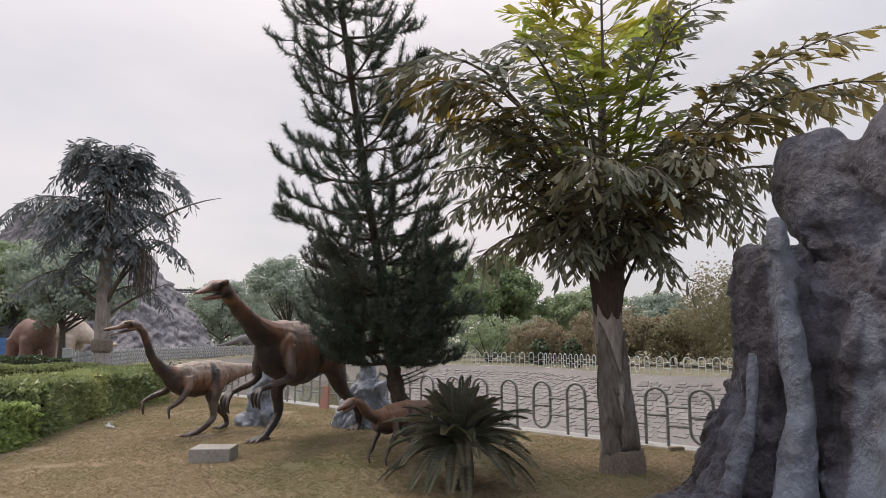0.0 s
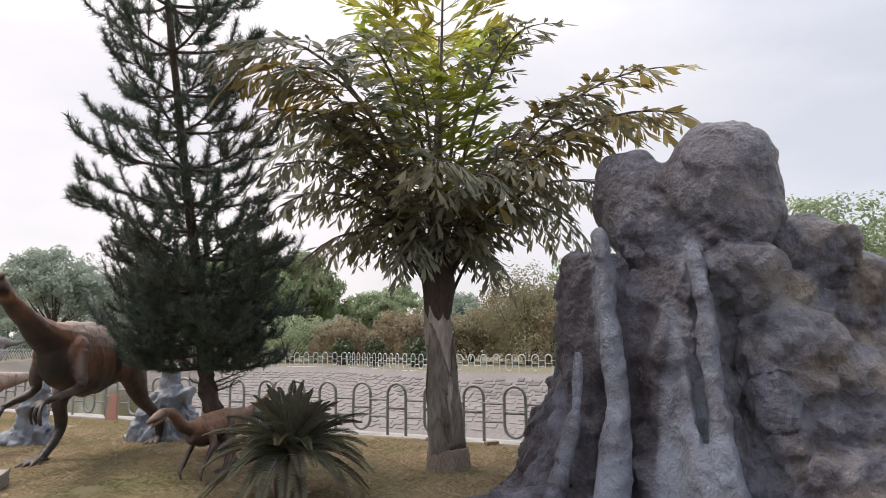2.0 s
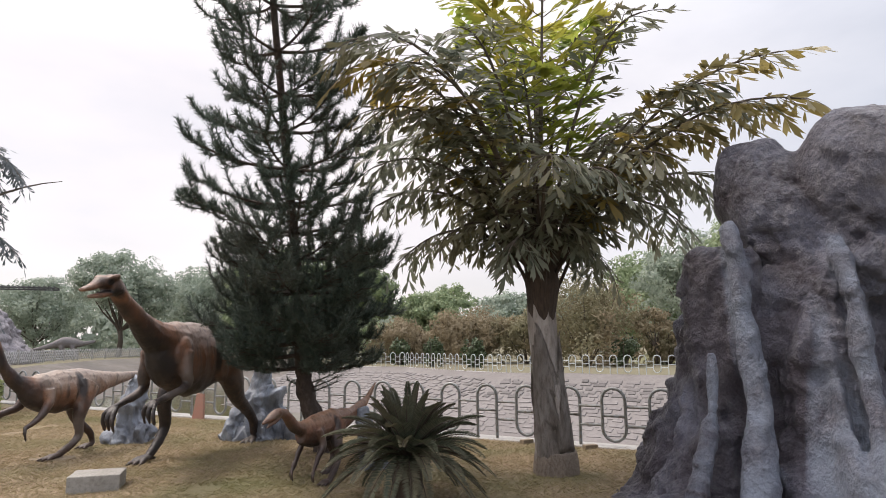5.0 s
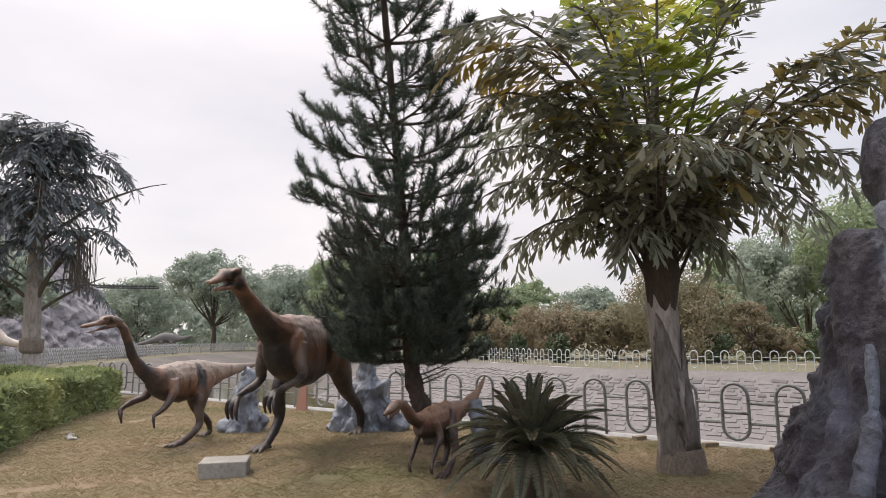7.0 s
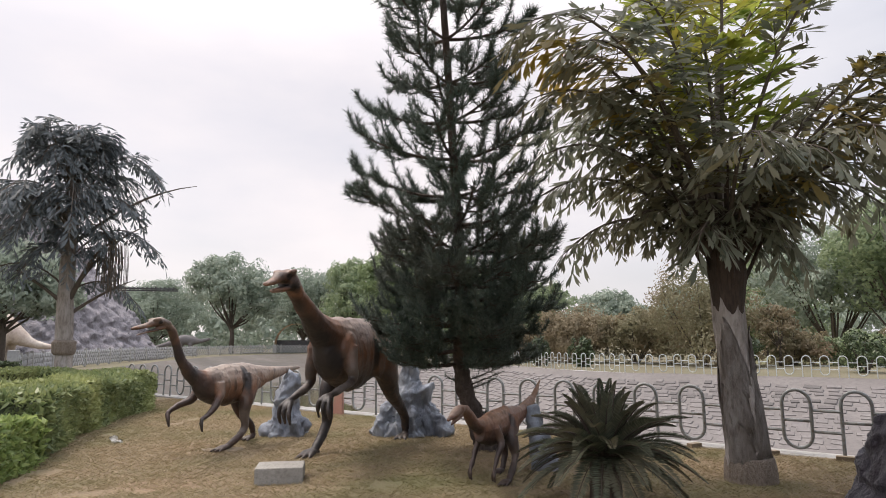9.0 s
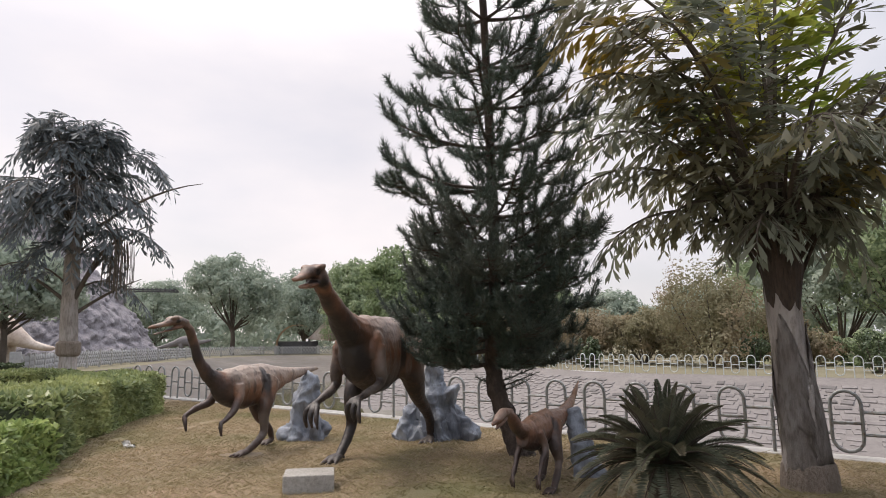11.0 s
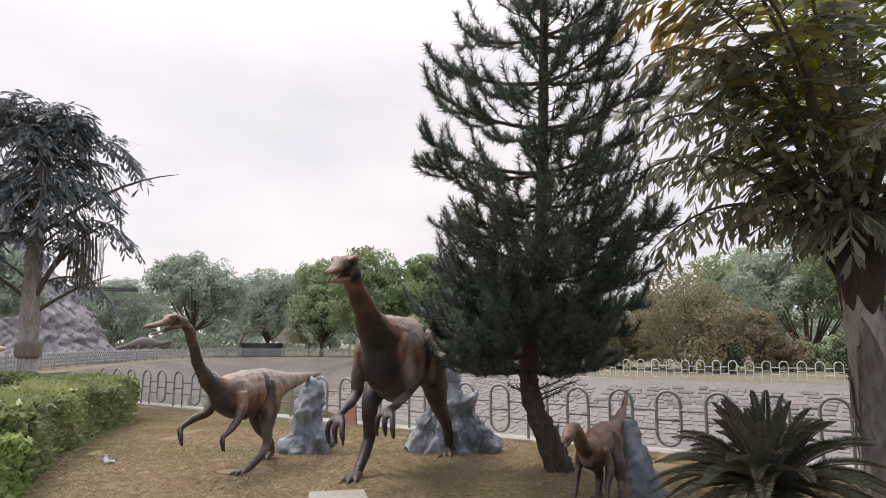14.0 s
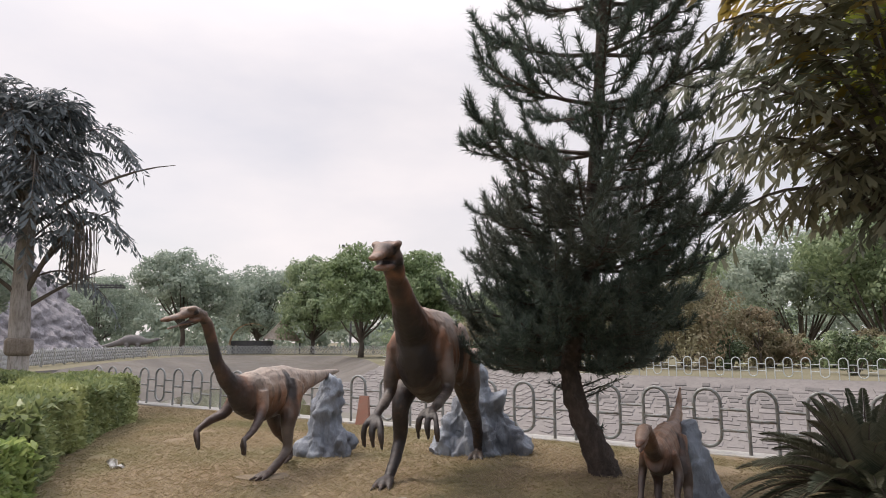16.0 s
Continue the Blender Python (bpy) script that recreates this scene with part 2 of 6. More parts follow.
M_FOOTING = surface("dusty concrete footing", (0.24, 0.19, 0.135), (0.19, 0.15, 0.10), None, 3, 25, 0.95, 0.3)
M_SLAB = surface("grey concrete block", (0.34, 0.325, 0.295), (0.26, 0.245, 0.22), (0.17, 0.16, 0.14), 3, 30, 0.85, 0.3)
M_BRICK = surface("worn red brick", (0.28, 0.13, 0.095), (0.24, 0.14, 0.105), (0.22, 0.12, 0.09), 6, 40, 0.9, 0.4, vary=0.2)
M_PAPER = surface("white paper", (0.78, 0.77, 0.75), (0.72, 0.71, 0.69), (0.62, 0.60, 0.57), 8, 40, 0.8, 0.1)
M_BARK = surface("smooth grey palm bark", (0.40, 0.365, 0.34), (0.27, 0.235, 0.21), (0.16, 0.135, 0.115), 1.8, 7, 0.85, 0.7, stretch=(2.6, 2.6, 0.8))
M_COLLAR = surface("tan fibrous collar", (0.27, 0.225, 0.185), (0.19, 0.155, 0.125), (0.11, 0.085, 0.065), 2, 12, 0.95, 0.8, stretch=(3, 3, 1.5))
M_BOOT = surface("brown fibrous palm sheath", (0.085, 0.06, 0.044), (0.055, 0.04, 0.03), (0.035, 0.027, 0.022), 2, 12, 0.95, 0.9, stretch=(4, 4, 0.6))
M_PINEBARK = surface("dark flaking pine bark", (0.085, 0.062, 0.05), (0.05, 0.04, 0.035), (0.13, 0.10, 0.085), 3, 16, 0.95, 1.0, stretch=(1, 1, 0.6), depth=0.03)
M_TWIG = surface("grey-brown branch bark", (0.13, 0.105, 0.085), (0.09, 0.075, 0.06), None, 3, 20, 0.9, 0.4)
M_NEEDLE = leaf("pine needles", (0.042, 0.070, 0.056), (0.11, 0.142, 0.113), (0.10, 0.112, 0.094), 0.2, 0.42, 0.7)
M_FROND = leaf("dull green fishtail leaflets", (0.085, 0.10, 0.065), (0.27, 0.285, 0.215), (0.20, 0.175, 0.095), 0.48, 0.46, 0.6)
M_FROND_TOP = leaf("bright fishtail leaflets", (0.17, 0.25, 0.045), (0.36, 0.41, 0.08), (0.40, 0.33, 0.06), 0.62, 0.45, 0.9)
M_FROND_GOLD = leaf("yellowing brown fishtail leaflets", (0.17, 0.15, 0.06), (0.30, 0.25, 0.12), (0.33, 0.24, 0.05), 0.45, 0.35, 0.8)
# far palm: a bluish haze is mixed into the leaflet colour
M_FARFROND = leaf("grey-green palm leaflets, hazed", (0.075, 0.092, 0.10), (0.165, 0.185, 0.195), None, 0.35, 0.6)
M_CYCAD = leaf("dark cycad leaflets", (0.05, 0.062, 0.038), (0.115, 0.122, 0.08), (0.125, 0.11, 0.07), 0.3, 0.75, 2.0)
M_HEDGE = leaf("hedge leaves", (0.14, 0.19, 0.08), (0.31, 0.35, 0.155), (0.38, 0.41, 0.17), 0.4, 0.48, 0.8)
M_HEDGE_DARK = leaf("dark clipped leaves", (0.045, 0.07, 0.03), (0.085, 0.115, 0.05), None, 0.2, 0.5)
M_SHRUB = leaf("light yellow-green shrub leaves", (0.20, 0.28, 0.09), (0.38, 0.46, 0.17), None, 0.5, 0.4)
# far leaves A and B: distance haze is put into their pale colours
M_TREE_A = leaf("mid green tree leaves", (0.20, 0.265, 0.15), (0.35, 0.41, 0.24), None, 0.45, 0.6)
M_TREE_B = leaf("blue-green leaves, haze in colour", (0.25, 0.305, 0.245), (0.39, 0.44, 0.36), None, 0.45, 0.7)
M_TREE_C = leaf("fresh green tree leaves", (0.15, 0.21, 0.10), (0.26, 0.325, 0.16), None, 0.4, 0.55)
M_BUSH = leaf("brown-olive bush leaves", (0.19, 0.185, 0.11), (0.30, 0.275, 0.17), (0.27, 0.20, 0.13), 0.45, 0.7, 0.25)
M_BUSH_RED = leaf("reddish-brown bush leaves", (0.215, 0.18, 0.115), (0.31, 0.255, 0.165), None, 0.45, 0.7)
# core boxes of the hedges: shade between leaves is in their dark colour
M_CORE = surface("dark hedge core, leaf shade in colour", (0.045, 0.055, 0.03), (0.06, 0.062, 0.035), None, 2, 12, 1.0, 0)
M_GRASS = leaf("dry grass blades", (0.42, 0.34, 0.21), (0.24, 0.185, 0.105), (0.20, 0.185, 0.085), 0.35, 0.7, 0.45)
M_STRAW = surface("yellow dry field", (0.19, 0.18, 0.095), (0.14, 0.15, 0.07), None, 0.2, 3, 0.95, 0.3)
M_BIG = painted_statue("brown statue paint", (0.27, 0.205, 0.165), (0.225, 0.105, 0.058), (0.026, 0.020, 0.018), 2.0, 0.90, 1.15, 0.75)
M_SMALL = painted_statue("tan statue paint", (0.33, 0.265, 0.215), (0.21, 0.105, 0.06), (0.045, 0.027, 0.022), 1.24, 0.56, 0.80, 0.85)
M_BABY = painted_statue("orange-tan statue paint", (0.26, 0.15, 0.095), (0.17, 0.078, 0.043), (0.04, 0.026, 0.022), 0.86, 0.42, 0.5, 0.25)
M_SAURO = surface("red-brown statue paint", (0.17, 0.09, 0.075), (0.22, 0.14, 0.11), (0.11, 0.06, 0.05), 0.5, 5, 0.7, 0.3)
M_SAURO_PALE = surface("pale statue paint", (0.55, 0.50, 0.44), (0.40, 0.30, 0.24), (0.30, 0.24, 0.20), 0.4, 4, 0.7, 0.3)
M_SAURO_GREY = surface("grey-brown statue paint", (0.17, 0.16, 0.165), (0.23, 0.21, 0.21), (0.12, 0.11, 0.11), 0.5, 5, 0.8, 0.3)
M_DARKMETAL = surface("dark grey metal", (0.10, 0.10, 0.105), (0.14, 0.14, 0.14), None, 2, 15, 0.5, 0.1, 0.6)
M_BLUE = surface("blue painted sheet", (0.06, 0.15, 0.36), (0.08, 0.18, 0.40), None, 0.6, 6, 0.6, 0.1)
M_ORANGE = surface("orange-striped paint", (0.58, 0.38, 0.19), (0.34, 0.23, 0.15), (0.66, 0.61, 0.52), 1.2, 3, 0.7, 0.2)
m_water, nodes_w, links_w, b_w = node_mat("murky pond water")
tc_w = nodes_w.new("ShaderNodeTexCoord")
links_w.new(mixed(nodes_w, links_w, noise_of(nodes_w, links_w, tc_w.outputs["Object"], 0.15), (0.10, 0.085, 0.045), (0.07, 0.07, 0.04)), b_w.inputs["Base Color"])
b_w.inputs["Roughness"].default_value = 0.07
b_w.inputs["Specular IOR Level"].default_value = 0.25
bump_w = nodes_w.new("ShaderNodeBump")
bump_w.inputs["Strength"].default_value, bump_w.inputs["Distance"].default_value = 0.06, 0.03
links_w.new(noise_of(nodes_w, links_w, tc_w.outputs["Object"], 2.2), bump_w.inputs["Height"])
links_w.new(bump_w.outputs["Normal"], b_w.inputs["Normal"])


# ---- mesh helpers ----
def link_mesh(name, bm, material, parent=None, smooth=False):
    me = bpy.data.meshes.new(name)
    bm.normal_update()
    bm.to_mesh(me)
    bm.free()
    if material:
        me.materials.append(material)
    if smooth:
        me.polygons.foreach_set("use_smooth", [True] * len(me.polygons))
    ob = new(name, me)
    if parent:
        ob.parent = parent
    return ob


def part(name, bm, material, parent, label="", smooth=False):
    ob = link_mesh(name, bm, material, parent, smooth)
    return tagged(ob, label) if label else ob


def shared(name, mesh, parent, m):
    ob = new(name, mesh)
    ob.parent = parent
    ob.matrix_basis = m
    return ob


def empty(name, m, label, category, group="", kind=""):
    ob = new(name)
    ob.matrix_world = m
    return tagged(ob, label, category, group, kind)


def mesh_from(name, verts, faces, material, parent=None, smooth=False):
    me = bpy.data.meshes.new(name)
    me.from_pydata(verts, [], faces)
    me.update()
    if material:
        me.materials.append(material)
    if smooth:
        me.polygons.foreach_set("use_smooth", [True] * len(me.polygons))
    ob = new(name, me)
    if parent:
        ob.parent = parent
    return ob


def blades_mesh(name, v, per, material, parent=None):
    """v: array (n, per, 3), one polygon for each row."""
    n = len(v)
    me = bpy.data.meshes.new(name)
    me.vertices.add(n * per)
    me.vertices.foreach_set("co", np.ascontiguousarray(v, dtype=np.float32).ravel())
    me.loops.add(n * per)
    me.loops.foreach_set("vertex_index", np.arange(n * per, dtype=np.int32))
    me.polygons.add(n)
    me.polygons.foreach_set("loop_start", np.arange(0, n * per, per, dtype=np.int32))
    me.update(calc_edges=True)
    me.validate()
    me.materials.append(material)
    ob = new(name, me)
    if parent:
        ob.parent = parent
    return ob


def wood_and_leaves(name, wood, quads, wood_mat, leaf_mat, parent):
    """One mesh: stalk in the first material, blades in the second."""
    wood.verts.ensure_lookup_table()
    vs = [v.co[:] for v in wood.verts]
    for i, v in enumerate(wood.verts):
        v.index = i
    fs = [[v.index for v in f.verts] for f in wood.faces]
    n_wood = len(fs)
    wood.free()
    n, per = quads.shape[:2]
    o = len(vs)
    vs.extend(map(tuple, quads.reshape(-1, 3).tolist()))
    fs.extend(range(o + i * per, o + (i + 1) * per) for i in range(n))
    me = bpy.data.meshes.new(name)
    me.from_pydata(vs, [], fs)
    me.materials.append(wood_mat)
    me.materials.append(leaf_mat)
    me.polygons.foreach_set("material_index", [0] * n_wood + [1] * n)
    me.update()
    ob = new(name, me)
    ob.parent = parent
    return ob


def unit(a):
    return a / np.maximum(np.linalg.norm(a, axis=-1, keepdims=True), 1e-9)


def leaf_quads(rng, pos, way, length, width, fold=0.25):
    """Pointed blades from pos along way; the side is a random normal."""
    n = len(pos)
    side = unit(np.cross(way, rng.normal(size=(n, 3))))
    up = np.cross(side, way)
    L, W = np.broadcast_to(length, n)[:, None], np.broadcast_to(width, n)[:, None]
    mid = pos + way * L * 0.45 - up * W * fold
    return np.stack([pos, mid + side * W * 0.5, pos + way * L, mid - side * W * 0.5], axis=1)


def tube(bm, pts, radii, n=10, cap=True):
    """A tube through points; radii: a number, or (side, up) at each point."""
    pts = [Vector(p) for p in pts]
    rings, s = [], None
    for i, p in enumerate(pts):
        d = (pts[min(i + 1, len(pts) - 1)] - pts[max(i - 1, 0)]).normalized()
        if s is None:
            s = d.cross(Vector((0, 0, 1)) if abs(d.z) < 0.95 else Vector((1, 0, 0)))
        s = (s - d * s.dot(d)).normalized()
        u = s.cross(d)
        r = radii[i] if isinstance(radii, (list, tuple)) else radii
        rs, ru = r if isinstance(r, tuple) else (r, r)
        rings.append([bm.verts.new(p + s * math.cos(a) * rs + u * math.sin(a) * ru) for a in (2 * math.pi * k / n for k in range(n))])
    for a, b in zip(rings, rings[1:]):
        for k in range(n):
            bm.faces.new((a[k], a[(k + 1) % n], b[(k + 1) % n], b[k]))
    if cap:
        bm.faces.new(rings[0][::-1])
        bm.faces.new(rings[-1])


def smooth_line(pts, radii, steps=5):
    """Catmull-Rom through points with their radii."""
    P = [Vector(p) for p in pts]
    R = [r if isinstance(r, tuple) else (r, r) for r in radii]
    out, rad = [], []
    for i in range(len(P) - 1):
        a, b, c, d = P[max(i - 1, 0)], P[i], P[i + 1], P[min(i + 2, len(P) - 1)]
        for k in range(steps):
            t = k / steps
            out.append(0.5 * ((2 * b) + (c - a) * t + (2 * a - 5 * b + 4 * c - d) * t * t + (3 * b - a - 3 * c + d) * t ** 3))
            rad.append(tuple(R[i][j] * (1 - t) + R[i + 1][j] * t for j in (0, 1)))
    return out + [P[-1]], rad + [R[-1]]


def limb(bm, pts, radii, n=10, steps=5):
    tube(bm, *smooth_line(pts, radii, steps), n=n)


def blob(bm, c, r, sub=3, rot=(0, 0, 0)):
    m = pose(*c, *rot) @ Matrix.Diagonal((r[0], r[1], r[2], 1))
    bmesh.ops.create_icosphere(bm, subdivisions=sub, radius=1, matrix=m)


def box(bm, c, size, rz=0.0, bevel=0.0, rot=None):
    m = pose(*c, 0, 0, rz) if rot is None else pose(*c, *rot)
    vs = bmesh.ops.create_cube(bm, size=1, matrix=m @ Matrix.Diagonal((*size, 1)))["verts"]
    if bevel:
        es = list({e for v in vs for e in v.link_edges})
        bmesh.ops.bevel(bm, geom=es, offset=bevel, segments=2, affect="EDGES", profile=0.5)


def fused(name, bm, voxel, material, m, relief=(), soften=4, calm=None):
    """Overlapping lumps fused to one skin, softened, with noise relief (size, height)."""
    ob = link_mesh(name, bm, None)
    mod = ob.modifiers.new("fuse", "REMESH")
    mod.mode, mod.voxel_size = "VOXEL", voxel
    sm = ob.modifiers.new("soften", "SMOOTH")
    sm.iterations, sm.factor = soften, 0.5
    dg = bpy.context.evaluated_depsgraph_get()
    me = bpy.data.meshes.new_from_object(ob.evaluated_get(dg))
    ob.modifiers.clear()
    old = ob.data
    ob.data = me
    bpy.data.meshes.remove(old)
    me.name = name
    if relief:
        n = len(me.vertices)
        co = np.empty(n * 3)
        no = np.empty(n * 3)
        me.vertices.foreach_get("co", co)
        me.vertex_normals.foreach_get("vector", no)
        co, no = co.reshape(-1, 3), no.reshape(-1, 3)
        off = np.zeros(n)
        for size, height, kind in relief:
            for i in range(n):
                p = Vector(co[i] / size)
                if kind == "drape":
                    p.z *= 0.35
                if kind == "facet":
                    p = p + 0.25 * noise.noise_vector(p * 1.3)
                    far, cells = noise.voronoi(p)
                    w = 0.5 + 0.5 * min(1.0, (far[1] - far[0]) / 0.16)
                    h = [(p - c).dot(noise.noise_vector(c * 3.7)) * 2.2 + 0.6 * noise.noise(c * 5.3) for c in cells[:2]]
                    off[i] += height * (h[0] * w + h[1] * (1 - w))
                else:
                    off[i] += height * (noise.noise(p) if kind == "soft" else noise.ridged_multi_fractal(p, 0.9, 2.1, 4, 1.0, 2.0) - 1.0)
        if calm:
            off *= calm(co)
        co = co + no * off[:, None]
        me.vertices.foreach_set("co", co.ravel())
        me.update()
    me.materials.clear()
    me.materials.append(material)
    me.polygons.foreach_set("use_smooth", [True] * len(me.polygons))
    ob.matrix_world = m
    return ob


# ---- plan: the rail line, the pond beyond it ----
P0, ALONG, ACROSS = Vector((1.91, 10.41, 0)), Vector((-0.893, 0.449, 0)).normalized(), Vector((0.449, 0.893, 0)).normalized()


def uv(u, v, z=0.0):
    p = P0 + ALONG * u + ACROSS * v
    return Vector((p.x, p.y, z))


RIM = [Vector((x, y, 0)) for x, y in ((40, 17.5), (10.6, 31.1), (1.04, 35.3), (-1.8, 38.4), (-5.65, 44.3), (-13, 46), (-17, 60), (-24, 78), (-39, 79), (-40, 66), (-36, 51), (-31, 38.5))] + [uv(34, 0.3), uv(-22, 0.3)]
BED_Z = -2.3
BED = [Vector((x, y, BED_Z)) for x, y in ((36, 11.5), (7.5, 24.9), (-2.5, 29), (-7.5, 32.5), (-10.5, 37), (-16.5, 39), (-20, 48), (-22, 56), (-26, 56), (-26.5, 50), (-25, 42), (-23.5, 34))] + [uv(32.5, 0.5, BED_Z), uv(-20, 0.5, BED_Z)]

# ground sheet with the pond's hole
bm = bmesh.new()
G = 1500
outer = [bm.verts.new(p) for p in ((-G, -G, -0.02), (G, -G, -0.02), (G, G, -0.02), (-G, G, -0.02))]
rim = [bm.verts.new((p.x, p.y, -0.02)) for p in RIM]
edges = [bm.edges.new((loop[i], loop[(i + 1) % len(loop)])) for loop in (outer, rim) for i in range(len(loop))]
bmesh.ops.triangle_fill(bm, use_beauty=True, use_dissolve=False, edges=edges)
bmesh.ops.recalc_face_normals(bm, faces=bm.faces)
tagged(link_mesh("ground", bm, M_GROUND), "dry earth and grass reaching to the trees", "ground", kind="structure")

# banks, bed, water
bm = bmesh.new()
top = [bm.verts.new((p.x, p.y, -0.02)) for p in RIM[:6]]
low = [bm.verts.new(p) for p in BED[:6]]
for i in range(5):
    bm.faces.new((top[i], low[i], low[i + 1], top[i + 1]))
bmesh.ops.subdivide_edges(bm, edges=bm.edges[:], cuts=5, use_grid_fill=True)
for v in bm.verts:
    v.co.z += 0.06 * noise.noise(v.co * 0.4)
stone_bank = tagged(link_mesh("bank", bm, M_MORTAR, smooth=True), "sloping pond bank of grey stones in pale mortar", "embankment", kind="structure")
bm = bmesh.new()
top = [bm.verts.new((p.x, p.y, -0.02)) for p in RIM[5:] + RIM[:1]]
low = [bm.verts.new(p) for p in BED[5:] + BED[:1]]
for i in range(len(top) - 1):
    bm.faces.new((top[i], low[i], low[i + 1], top[i + 1]))
tagged(link_mesh("bank_earth", bm, M_SLOPE), "bare brown-grey concrete and earth pond bank", "embankment", kind="structure")
bm = bmesh.new()
bm.faces.new([bm.verts.new(p) for p in BED])
bmesh.ops.triangulate(bm, faces=bm.faces[:])
tagged(link_mesh("pond_bed", bm, M_SILT), "pale silted bed of the half-empty pond", "pond bed", kind="structure")
bm = bmesh.new()
bm.faces.new([bm.verts.new((p.x, p.y, -2.05)) for p in (uv(9, 0.45), uv(31, 0.45), Vector((-24.2, 34.4, 0)), Vector((-26.1, 42.8, 0)), Vector((-27.8, 51.3, 0)), Vector((-27.5, 58.3, 0)), Vector((-22.2, 58.4, 0)), Vector((-19.7, 49.2, 0)), Vector((-16.1, 39.7, 0)), Vector((-13.5, 36, 0)))])
tagged(link_mesh("water", bm, m_water), "still murky brown pond water", "water", kind="structure")

# lawn
bm = bmesh.new()
NU, NV = 150, 90


def lawn_z(x, y):
    p = Vector((x, y, 0))
    z = 0.015 + 0.03 * (0.5 + noise.noise(p * 0.35)) + 0.012 * noise.noise(p * 1.7)
    mound = math.exp(-((x + 3.3) ** 2 + (y - 10.3) ** 2) / 2.2)
    return max(0.004, z + 0.07 * mound)


grid = []
for i in range(NU + 1):
    row = []
    for j in range(NV + 1):
        p = uv(-5 + 25 * i / NU, -10.5 + 10.38 * j / NV)
        row.append(bm.verts.new((p.x, p.y, lawn_z(p.x, p.y))))
    grid.append(row)
for i in range(NU):
    for j in range(NV):
        bm.faces.new((grid[i][j], grid[i + 1][j], grid[i + 1][j + 1], grid[i][j + 1]))
bmesh.ops.recalc_face_normals(bm, faces=bm.faces)
tagged(link_mesh("lawn", bm, M_LAWN, smooth=True), "worn lawn of dry grass and orange soil", "lawn", kind="structure")

# kerb under the rail
bm = bmesh.new()
a, b = uv(-8, 0.08), uv(33.5, 0.08)
mid = (a + b) / 2
box(bm, (mid.x, mid.y, -0.95), ((b - a).length, 0.42, 2.0), math.degrees(math.atan2(ALONG.y, ALONG.x)), 0.02)
tagged(link_mesh("kerb", bm, M_CONCRETE), "low weathered concrete kerb along the pond", "kerb", kind="structure")

# yellow field beyond the far rail
bm = bmesh.new()
bm.faces.new([bm.verts.new(p) for p in ((9, 46, -0.01), (40, 34, -0.01), (70, 70, -0.01), (18, 80, -0.01))])
tagged(link_mesh("field", bm, M_STRAW), "field of dry yellow grass", "field", kind="structure")


# ---- rails ----
def ring_line(w, z0, z1, closed, n=8):
    """Upright stadium loop (closed) or arch with two legs, in the xz plane."""
    r = w / 2
    pts = [Vector((r * math.cos(a), 0, z1 - r + r * math.sin(a))) for a in (math.pi * k / n for k in range(n + 1))]
    if closed:
        pts += [Vector((r * math.cos(a), 0, z0 + r + r * math.sin(a))) for a in (math.pi + math.pi * k / n for k in range(n + 1))]
    else:
        pts = [Vector((r, 0, z0))] + pts + [Vector((-r, 0, z0))]
    return pts


def rail_meshes(material, rad, w, h, pitch):
    out = {}
    for key, closed in (("arch", False), ("loop", True)):
        bm = bmesh.new()
        pts = ring_line(w, 0.0 if not closed else 0.11 * h, h, closed)
        n = 6
        rings = []
        m = len(pts)
        for i, p in enumerate(pts):
            q0, q1 = (pts[(i - 1) % m], pts[(i + 1) % m]) if closed else (pts[max(i - 1, 0)], pts[min(i + 1, m - 1)])
            d = (q1 - q0).normalized()
            s = Vector((0, 1, 0))
            u = s.cross(d)
            rings.append([bm.verts.new(p + s * math.cos(t) * rad + u * math.sin(t) * rad) for t in (2 * math.pi * k / n for k in range(n))])
        pairs = list(zip(rings, rings[1:])) + ([(rings[-1], rings[0])] if closed else [])
        for a, b in pairs:
            for k in range(n):
                bm.faces.new((a[k], a[(k + 1) % n], b[(k + 1) % n], b[k]))
        tube(bm, [(-w / 2, 0, 0.53 * h), (w / 2, 0, 0.53 * h)], rad * 0.85, 6)
        bmesh.ops.recalc_face_normals(bm, faces=bm.faces)
        me = bpy.data.meshes.new(key)
        bm.to_mesh(me)
        bm.free()
        me.materials.append(material)
        me.polygons.foreach_set("use_smooth", [True] * len(me.polygons))
        out[key] = me
    bm = bmesh.new()
    tube(bm, [(w / 2, 0, 0), (pitch - w / 2, 0, 0)], rad * 0.85, 6)
    me = bpy.data.meshes.new("crossbar")
    bm.to_mesh(me)
    bm.free()
    me.materials.append(material)
    out["bar"] = me
    return out


def rail(label, line, pitch, meshes, h, first=0):
    """Hooped rail along a broken line: arches and loops in turn, joined by crossbars."""
    root = empty("hoop_rail", Matrix.Translation(line[0]), label, "railing")
    k = first
    for a, b in zip(line, line[1:]):
        d = (b - a)
        n = max(1, round(d.length / pitch))
        ang = math.degrees(math.atan2(d.y, d.x))
        for i in range(n):
            p = a + d * (i / n) - line[0]
            lean = 1.2 * math.sin(k * 2.3)
            shared("loop" if k % 2 else "arch_post", meshes["loop" if k % 2 else "arch"], root, pose(p.x, p.y, p.z, lean, 0, ang))
            for z in (0.69, 0.37):
                shared("crossbar", meshes["bar"], root, pose(p.x, p.y, p.z + z * h, 0, 0, ang))
            k += 1
    return root


